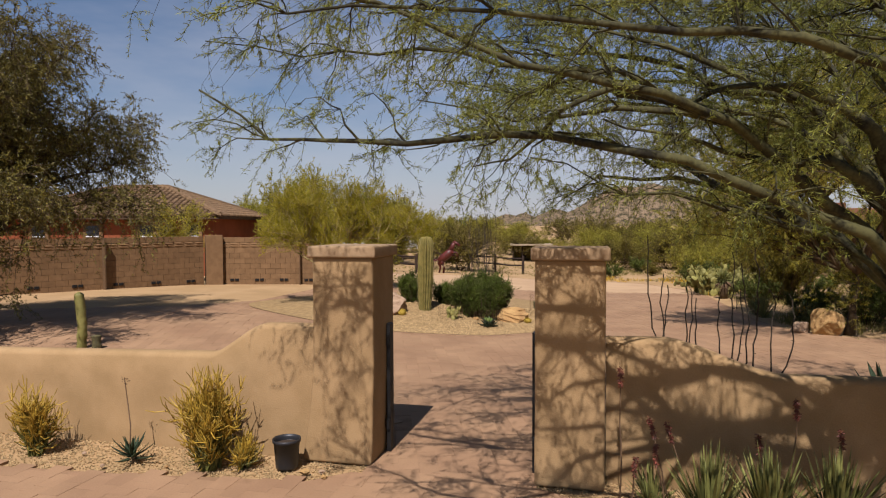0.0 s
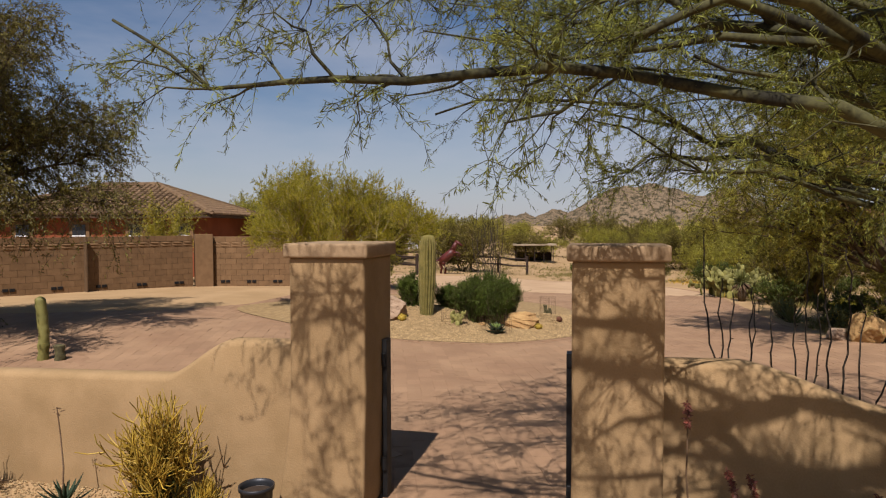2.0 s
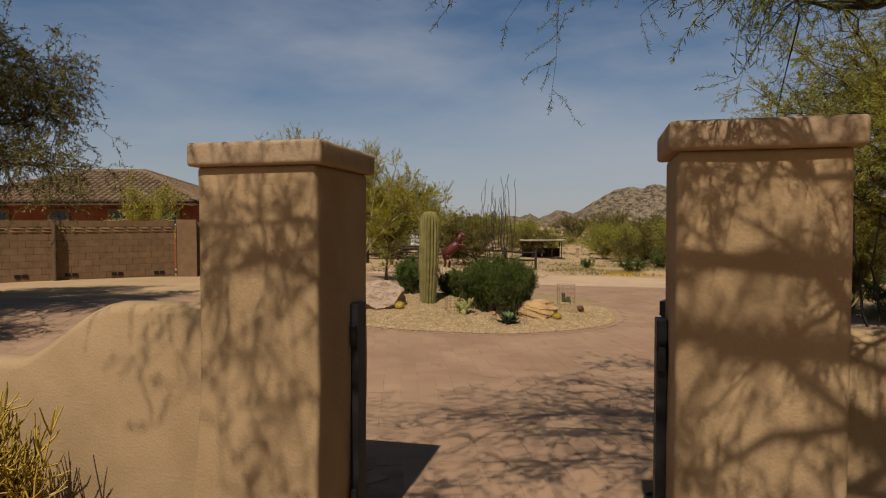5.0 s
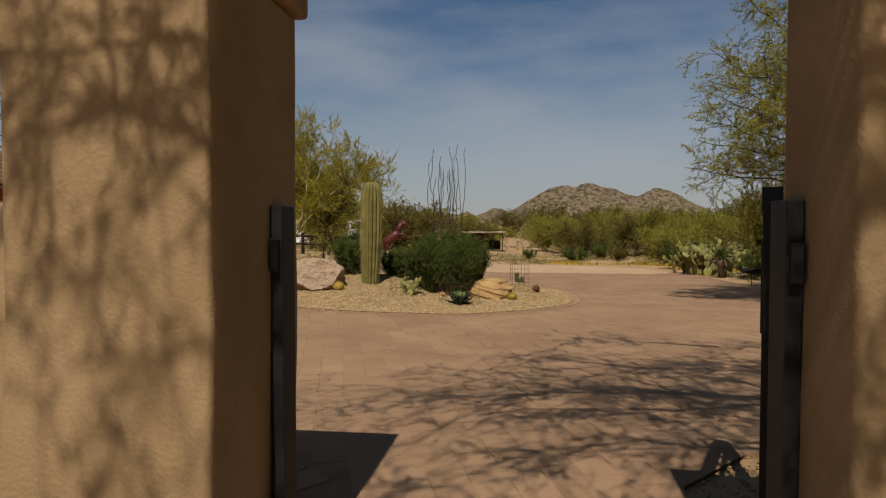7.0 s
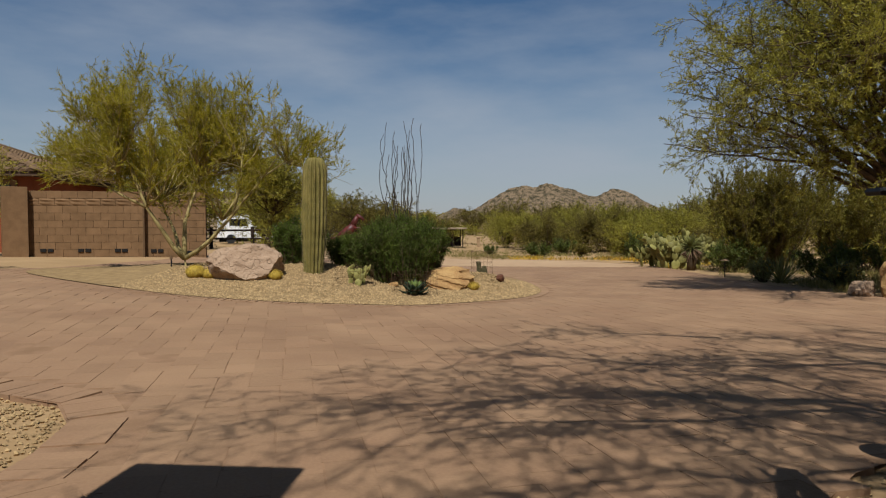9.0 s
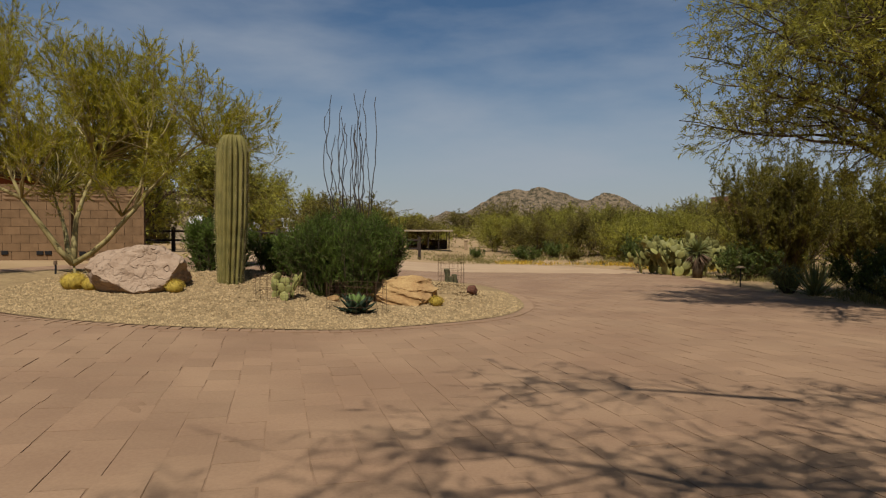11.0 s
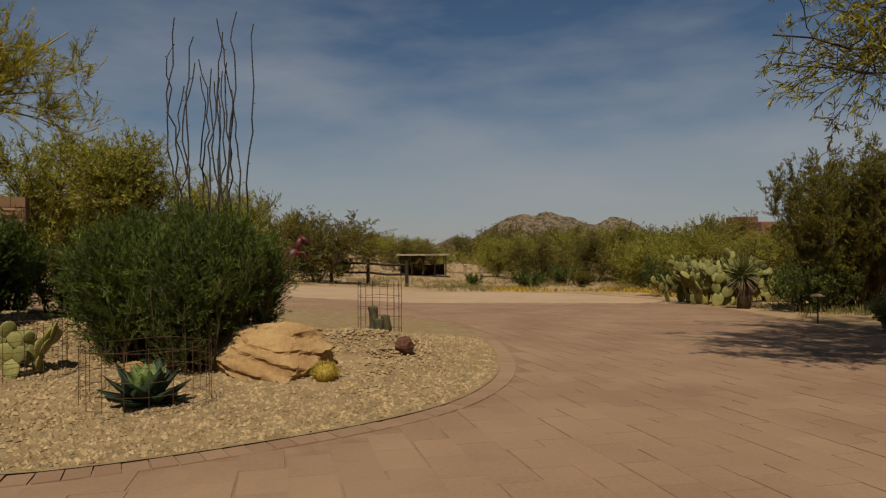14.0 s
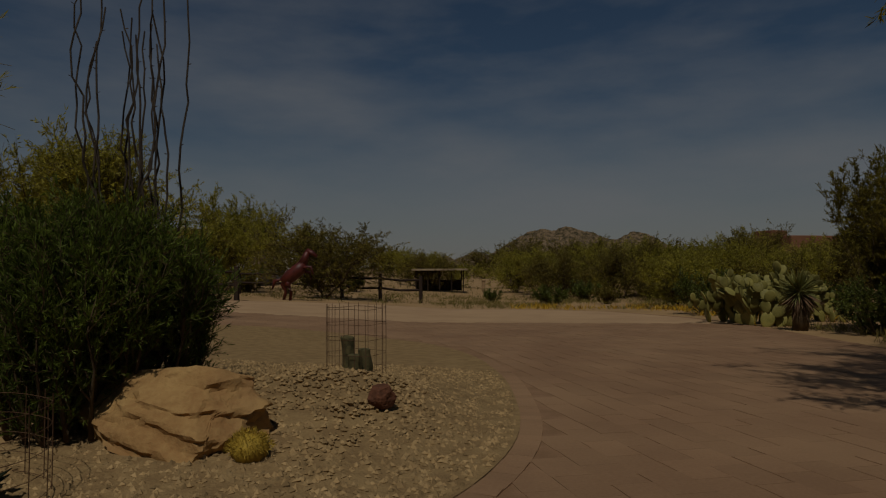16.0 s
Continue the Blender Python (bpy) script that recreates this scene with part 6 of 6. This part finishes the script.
def far_house(name, x, y, rz, blocks, mat, label):
    """Flat-roofed adobe: boxes of (x, y, width, depth, height) with parapets and dark windows."""
    e = empty(name, x, y, ground_z(x, y) - 0.2, rz)
    for (bx, by, w, d, h) in blocks:
        bm = bmesh.new()
        add_box(bm, bx, by, h / 2, w, d, h, 0.12)
        wall = part("wall", bm, mat, e)
        bm = bmesh.new()
        add_box(bm, bx, by - d / 2 - 0.01, h * 0.62, 0.8, 0.08, 0.9, 0.02)
        part("window", bm, M["dark_glass"], wall)
    return tagged(e, label, "house")


far_house("adobe_house", 35, 90, 20, [(0, 0, 7, 7, 5.4), (-4, -1, 4, 6, 4.2), (5, 0, 6, 8, 4.9), (-2.0, 1.5, 2.4, 3, 6.2)], M["adobe"], "red-brown adobe house with stepped parapets among the trees")

carport = empty("garage_building", -21, 50, ground_z(-21, 50), 12)
for cx, w in ((-6.2, 2.0), (-1.4, 1.6), (3.4, 2.2)):
    bm = bmesh.new()
    add_box(bm, cx, 0, 1.5, w, 0.4, 3.0, 0.03)
    part("pier", bm, M["cream"], carport)
bm = bmesh.new()
add_box(bm, -1.4, 0, 3.3, 12, 0.4, 0.9, 0.03)
part("beam", bm, M["cream"], carport)
bm = bmesh.new()
add_box(bm, -1.4, 4, 3.85, 12.6, 8.8, 0.25, 0.05)
part("roof", bm, M["roof_base"], carport)
bm = bmesh.new()
add_box(bm, -1.4, 7.8, 1.7, 12, 0.3, 3.4)
part("back_wall", bm, M["cream"], carport)
for cx in (-7.3, 4.5):
    bm = bmesh.new()
    add_box(bm, cx, 4, 1.7, 0.3, 7.6, 3.4)
    part("side_wall", bm, M["cream"], carport)
tagged(carport, "cream plastered carport building with wide dark bays", "garage")


def van(x, y, rz, L, label):
    e = empty("white_van", x, y, ground_z(x, y), rz)
    s = Soup()
    prof = [(0, 0.35), (L, 0.35), (L, 1.0), (L - 0.25, 1.15), (L - 0.9, 2.0), (L - 1.2, 2.1), (0.1, 2.1), (0, 1.95)]
    for yy in (-0.9, 0.9):
        s.v += [Vector((px - L / 2, yy, pz)) for px, pz in prof]
    n = len(prof)
    s.f += [tuple(range(n)), tuple(reversed(range(n, 2 * n)))] + [(i, i + n, (i + 1) % n + n, (i + 1) % n) for i in range(n)]
    s.done("body", M["white_paint"], e)
    for wx in (-L * 0.32, L * 0.32):
        for yy in (-0.85, 0.85):
            w = Soup()
            w.tube([(wx, yy - 0.1, 0.34), (wx, yy + 0.1, 0.34)], [0.34, 0.34], 16)
            w.done("wheel", M["pot"], e)
    for wx in (-L * 0.22, L * 0.1):
        bm = bmesh.new()
        add_box(bm, wx, -0.905, 1.55, L * 0.24, 0.03, 0.5, 0.01)
        part("window", bm, M["dark_glass"], e)
    return tagged(e, label, "van", "parked white vehicles")


van(-17.6, 47.0, 20, 5.2, "white van parked beyond the rail fence")
van(-17.2, 60.0, 10, 4.6, "white van parked beyond the rail fence")

ram = empty("ramada", -3.6, 49, ground_z(-3.6, 49), 8)
for ix in range(5):
    for iy in (0, 4):
        bm = bmesh.new()
        add_box(bm, -4 + ix * 2, iy, 1.3, 0.16, 0.16, 2.6)
        part("post", bm, M["rail_wood"], ram)
bm = bmesh.new()
add_box(bm, 0, 2, 2.72, 9.4, 5.4, 0.22, 0.03)
part("roof", bm, M["cream"], ram)
bm = bmesh.new()
add_box(bm, 0, 4.1, 0.7, 8, 0.2, 1.4)
part("back_wall", bm, M["rail_wood"], ram)
ram.scale = (0.38, 0.5, 0.52)
tagged(ram, "open-sided ramada with a flat pale roof on dark posts", "ramada")


# ---- neighbour's house with a tiled hip roof ----
def tile_house():
    hx, hy, rz = -22.6, 24.8, 14.0
    e = empty("tile_roof_house", hx, hy, -0.3, rz)
    W, D, ez, rzz, oh = 10.4, 8.0, 3.15, 4.75, 0.5
    bm = bmesh.new()
    add_box(bm, 0, 0, 1.6, W, D, 3.2, 0.03)
    wall = part("wall", bm, M["house_red"], e)
    for wx in (-3.2, -0.6, 2.0, 4.2):
        fr = bmesh.new()
        add_box(fr, wx, -D / 2 - 0.03, 2.45, 0.95, 0.14, 0.85, 0.02)
        f = part("window_surround", fr, M["block"], wall)
        gl = bmesh.new()
        add_box(gl, wx, -D / 2 - 0.11, 2.45, 0.6, 0.03, 0.5)
        g2 = part("pane", gl, M["dark_glass"], e)
        si = bmesh.new()
        add_box(si, wx, -D / 2 - 0.12, 2.18, 0.62, 0.05, 0.05)
        part("sill", si, M["white_paint"], e)
    # hip roof planes
    hw, hd = W / 2 + oh, D / 2 + oh
    ridge = W / 2 - D / 2 + 0.2
    s = Soup()
    s.v = [Vector(p) for p in ((-hw, -hd, ez), (hw, -hd, ez), (hw, hd, ez), (-hw, hd, ez), (-ridge, 0, rzz), (ridge, 0, rzz), (-hw, -hd, ez - 0.14), (hw, -hd, ez - 0.14), (hw, hd, ez - 0.14), (-hw, hd, ez - 0.14))]
    s.f = [(0, 1, 5, 4), (1, 2, 5), (2, 3, 4, 5), (3, 0, 4), (9, 8, 7, 6), (0, 6, 7, 1), (1, 7, 8, 2), (2, 8, 9, 3), (3, 9, 6, 0)]
    roof = s.done("roof", M["roof_base"], e)
    # barrel tiles on the two slopes that face the drive
    me = bpy.data.meshes.new("tile")
    vs, fs = [], []
    for i in range(2):
        for k in range(6):
            a = math.pi * k / 5
            rr = 0.13 - 0.02 * i
            vs.append((rr * math.cos(a), 0.42 * i, rr * math.sin(a) * 0.8 + 0.02 * (1 - i)))
    for k in range(5):
        fs.append((k, k + 1, k + 7, k + 6))
    fs.append((5, 4, 3, 2, 1, 0))
    me.from_pydata(vs, [], fs)
    me.materials.append(M["roof_tile"])
    rest = Soup()
    count = 0

    def lay(corner_a, corner_b, top_a, top_b):
        nonlocal count
        A, B, TA, TB = (Vector(c) for c in (corner_a, corner_b, top_a, top_b))
        along = (B - A).normalized()
        upv = ((TA + TB) / 2 - (A + B) / 2)
        upv = (upv - along * upv.dot(along))
        run = upv.length
        upv = upv.normalized()
        nrm = along.cross(upv)
        rows, cols = int(run / 0.38), int((B - A).length / 0.3)
        for r in range(rows + 1):
            v = r * 0.38
            lo = (TA - A).dot(along) * v / run
            hi = (B - A).length + (TB - B).dot(along) * v / run
            for c in range(cols + 1):
                u = c * 0.3
                if lo <= u <= hi:
                    m = Matrix((along, upv, nrm)).transposed().to_4x4()
                    m.translation = A + along * u + upv * (v - 0.05) + nrm * 0.01
                    if count < 300 and r < 10:
                        ob = new("tile", me)
                        ob.parent = roof
                        ob.matrix_basis = m
                        count += 1
                    else:
                        base = len(rest.v)
                        rest.v += [m @ Vector(p) for p in vs]
                        rest.f += [tuple(base + i for i in f) for f in fs]

    lay((-hw, -hd, ez), (hw, -hd, ez), (-ridge, 0, rzz), (ridge, 0, rzz))
    lay((hw, -hd, ez), (hw, hd, ez), (ridge, 0, rzz), (ridge, 0, rzz))
    ob = rest.done("tile_rest", M["roof_tile"], roof)
    tagged(ob, kind="stuff")
    for a, b in (((-hw, -hd, ez), (-ridge, 0, rzz)), ((hw, -hd, ez), (ridge, 0, rzz)), ((-ridge, 0, rzz), (ridge, 0, rzz)), ((hw, hd, ez), (ridge, 0, rzz))):
        t = Soup()
        t.tube([Vector(a) + Vector((0, 0, 0.06)), Vector(b) + Vector((0, 0, 0.06))], [0.13, 0.13], 8)
        t.done("ridge_tile", M["roof_tile"], roof)
    tagged(e, "red plastered house with a brown barrel-tile hip roof", "house")


tile_house()


# ---- mountains ----
def mountain(name, x0, x1, y, profile, depth, label, seed, rough=1.0):
    """A boulder-strewn ridge: heights along x, falling off to both sides in depth."""
    N, K = 260, 44
    s = Soup()
    px, pz = [p[0] for p in profile], [p[1] for p in profile]
    for j in range(K + 1):
        v = j / K * 2 - 1
        for i in range(N + 1):
            u = i / N
            x = x0 + (x1 - x0) * u
            crest = float(np.interp(u, px, pz))
            fall = max(0.0, 1 - abs(v)) ** 0.85
            q = Vector((x * 0.025, v * depth * 0.025, seed))
            z = crest * fall * (1 + 0.22 * noise.noise(q) * (1 - fall)) + rough * (3.2 * noise.noise(q * 2.2) + 2.2 * abs(noise.noise(q * 5)) + 4.5 * abs(noise.noise(q * 11))) * min(1, crest / 12) * (0.25 + 0.75 * min(1, 2.2 * fall))
            s.v.append((x, y + v * depth, max(z, -3) - 2))
    for j in range(K):
        for i in range(N):
            a = j * (N + 1) + i
            s.f.append((a, a + 1, a + N + 2, a + N + 1))
    return tagged(s.done(name, M["hill"]), label, kind="structure")


RIDGE = [(0, 0.04), (0.06, 0.26), (0.09, 0.36), (0.12, 0.24), (0.18, 0.44), (0.23, 0.34), (0.31, 0.66), (0.36, 0.86), (0.41, 0.99), (0.45, 0.92), (0.49, 1.02), (0.56, 0.92), (0.62, 0.76), (0.66, 0.70), (0.71, 0.9),
         (0.75, 0.86), (0.80, 0.66), (0.89, 0.33), (1.0, 0.05)]
mountain("backdrop_mountain", -130, 290, 930, [(u, 58 * h) for u, h in RIDGE], 90, "rocky desert mountain of tan boulders on the horizon", 2.0, 0.6)
mountain("backdrop_hill", -240, -75, 1200, [(0, 0), (0.3, 10), (0.5, 22), (0.6, 20), (0.8, 8), (1, 0)], 60, "small hazy hill on the horizon", 5.0, 0.7)


# ---- gravel and pavers, last ----
def stones(name, spots, r0, r1, mat, label):
    """Loose angular stones, one eight-sided piece each."""
    n = len(spots)
    c = np.array(spots)
    o = np.array([[1, 0, 0], [0, 1, 0], [-1, 0, 0], [0, -1, 0], [0, 0, 0.8], [0, 0, -0.8]])
    r = rng.uniform(r0, r1, (n, 1, 1))
    v = o[None] * r * rng.uniform(0.6, 1.25, (n, 6, 1))
    a = rng.random(n) * 6.283
    ca, sa = np.cos(a)[:, None], np.sin(a)[:, None]
    v = np.stack([v[..., 0] * ca - v[..., 1] * sa, v[..., 0] * sa + v[..., 1] * ca, v[..., 2] + 0.25 * v[..., 0]], -1) + c[:, None]
    f = np.array([[0, 1, 4], [1, 2, 4], [2, 3, 4], [3, 0, 4], [1, 0, 5], [2, 1, 5], [3, 2, 5], [0, 3, 5]])
    F = (np.arange(n)[:, None, None] * 6 + f[None]).reshape(-1, 3)
    me = bpy.data.meshes.new(name)
    me.vertices.add(n * 6)
    me.vertices.foreach_set("co", v.astype(np.float32).ravel())
    me.loops.add(len(F) * 3)
    me.loops.foreach_set("vertex_index", F.astype(np.int32).ravel())
    me.polygons.add(len(F))
    me.polygons.foreach_set("loop_start", np.arange(0, len(F) * 3, 3, dtype=np.int32))
    me.materials.append(mat)
    me.shade_flat()
    me.update(calc_edges=True)
    me.validate()
    return tagged(new(name, me), label, "gravel", kind="stuff")


spots = []
while len(spots) < 32000:
    x, y = rng.uniform(-5.5, 1.1), 8.0 + 6.0 * rng.random() ** 1.3
    if inside(ISLE, x, y) and edge_distance(ISLE, x, y) > 0.03:
        spots.append((x, y, island_z(x, y) + 0.012))
stones("island_gravel", spots, 0.009, 0.024, M["gravel"], "tan angular gravel covering the island mound")
spots = []
while len(spots) < 5200:
    x, y = rng.uniform(-3.6, -0.8), rng.uniform(0.4, 3.3)
    if not inside(DRIVE, x, y):
        spots.append((x, y, ground_z(x, y) - 0.022))
while len(spots) < 8200:
    x, y = rng.uniform(1.0, 4.5), rng.uniform(0.4, 3.0)
    if not inside(DRIVE, x, y):
        spots.append((x, y, ground_z(x, y) - 0.022))
while len(spots) < 15500:
    x, y = rng.uniform(-5.6, 3.2), rng.uniform(-0.9, 0.1)
    if not inside(COURT, x, y) and not inside(DRIVE, x, y):
        spots.append((x, y, ground_z(x, y) - 0.022))
stones("bed_gravel", spots, 0.006, 0.016, M["gravel"], "tan gravel and grit of the planting beds")

PW, PL, GAP = 0.2, 0.3, 0.0018


def paver_points(poly, bounds, keep, turn=0.0):
    x0, x1, y0, y1 = bounds
    ct, st = math.cos(turn), math.sin(turn)
    out = []
    for i in range(int((x1 - x0) / PW)):
        off = PL * 0.5 * (i % 2) + 0.02 * math.sin(i * 1.7)
        for j in range(int((y1 - y0) / PL) + 1):
            x, y = x0 + (i + 0.5) * PW + 0.006 * math.sin(j * 2.3 + i * 4.1) + 0.03 * math.sin(j * 0.21), y0 + (j + 0.5) * PL + off
            x, y = x * ct - y * st, x * st + y * ct
            if keep(x, y) and inside(poly, x, y) and inside(poly, x - 0.09, y) and inside(poly, x + 0.09, y):
                out.append((x, y))
    return out


def near(x, y):
    return -0.7 < x < 2.9 and 2.0 < y < 7.0


TURN = radians(18.0)
BED = [(-4.0, 3.75), (-2.95, 3.45), (-2.2, 3.22), (-1.87, 2.82), (-1.71, 2.32), (-1.64, 1.95), (-0.88, 1.32)]
drive_spots = paver_points(DRIVE, (-12, 15, -5, 24), lambda x, y: -13 < x < 8 and y < 22 and not inside(ISLE, x, y) and edge_distance(ISLE, x, y) > 0.2 and edge_distance(BED, x, y) > 0.2, TURN)
near_spots = [p for p in drive_spots if near(*p)][:300]
chosen = set(near_spots)
pm = bpy.data.meshes.new("paver")
bm = bmesh.new()
add_box(bm, 0, 0, -0.02, PW - GAP, PL - GAP, 0.04)
for v in bm.verts:
    if v.co.z > -0.01:
        v.co.x *= 0.996
        v.co.y *= 0.997
bm.to_mesh(pm)
bm.free()
pm.materials.append(M["paver"])
slope = Matrix.Rotation(math.atan(-0.024), 4, "X")
for x, y in near_spots:
    ob = new("paver", pm)
    ob.parent = drive
    ob.matrix_basis = Matrix.Translation((x, y, ground_z(x, y) + random.uniform(0.0, 0.0015))) @ slope @ pose(0, 0, 0, random.gauss(0, 0.2), random.gauss(0, 0.2), math.degrees(TURN) + random.gauss(0, 0.5))


def paver_rest(name, spots, parent, label, turn=0.0):
    c = np.array(spots)
    n = len(c)
    w, l = (PW - GAP) / 2, (PL - GAP) / 2
    tv = np.array([[-w * 0.996, -l * 0.997, 0], [w * 0.996, -l * 0.997, 0], [w * 0.996, l * 0.997, 0], [-w * 0.996, l * 0.997, 0], [-w, -l, -0.025], [w, -l, -0.025], [w, l, -0.025], [-w, l, -0.025]])
    f = np.array([[0, 1, 2, 3], [0, 4, 5, 1], [1, 5, 6, 2], [2, 6, 7, 3], [3, 7, 4, 0]])
    v = np.zeros((n, 8, 3))
    lift = rng.uniform(0, 0.0015, n)
    for k in range(8):
        px = c[:, 0] + tv[k, 0] * math.cos(turn) - tv[k, 1] * math.sin(turn)
        py = c[:, 1] + tv[k, 0] * math.sin(turn) + tv[k, 1] * math.cos(turn)
        z = np.array([ground_z(a, b) for a, b in zip(px, py)])
        v[:, k] = np.stack([px, py, z + tv[k, 2] + lift], 1)
    F = (np.arange(n)[:, None, None] * 8 + f[None]).reshape(-1, 4)
    return tagged(numpy_mesh(name, v.reshape(-1, 3), F, M["paver_bed"], parent), label=label, kind="stuff")


paver_rest("paver_rest", [p for p in drive_spots if p not in chosen], drive, "pinkish-tan concrete pavers of the drive", TURN)
court_spots = paver_points(COURT, (-7, 3.4, -7, -0.2), lambda x, y: True)
paver_rest("paver_court", court_spots, court, "pinkish-tan concrete pavers of the courtyard")
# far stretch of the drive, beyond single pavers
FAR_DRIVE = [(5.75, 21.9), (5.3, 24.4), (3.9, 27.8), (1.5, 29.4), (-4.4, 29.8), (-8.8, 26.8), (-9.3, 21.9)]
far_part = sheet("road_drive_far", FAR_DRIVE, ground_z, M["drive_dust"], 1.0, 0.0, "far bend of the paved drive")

# border course round the island
edge = bpy.data.meshes.new("border_paver")
bm = bmesh.new()
add_box(bm, 0, 0, -0.01, 0.105 - 0.003, 0.27, 0.05)
bm.to_mesh(edge)
bm.free()
edge.materials.append(M["paver"])
walked, step = 0.0, 0.107
for (x1, y1), (x2, y2) in zip(ISLE, ISLE[1:] + ISLE[:1]):
    L = math.hypot(x2 - x1, y2 - y1)
    ang = math.degrees(math.atan2(y2 - y1, x2 - x1))
    while walked < L:
        t = walked / L
        x, y = x1 + (x2 - x1) * t, y1 + (y2 - y1) * t
        if y < 15 and x > -5.2:
            ob = new("border_paver", edge)
            ob.parent = drive
            ob.matrix_basis = pose(x, y, ground_z(x, y) - 0.009 + random.uniform(-0.002, 0.002), 0, 0, ang + random.gauss(0, 1.2))
        walked += step
    walked -= L
# the same course along the gravel bed inside the gate
for (x1, y1), (x2, y2) in zip(BED[:-1], BED[1:]):
    L = math.hypot(x2 - x1, y2 - y1)
    ang = math.degrees(math.atan2(y2 - y1, x2 - x1))
    for k in range(int(L / step)):
        t = (k + 0.5) * step / L
        x, y = x1 + (x2 - x1) * t, y1 + (y2 - y1) * t
        ob = new("border_paver", edge)
        ob.parent = drive
        ob.matrix_basis = pose(x, y, ground_z(x, y) - 0.009 + random.uniform(-0.002, 0.002), 0, 0, ang + random.gauss(0, 1.2))
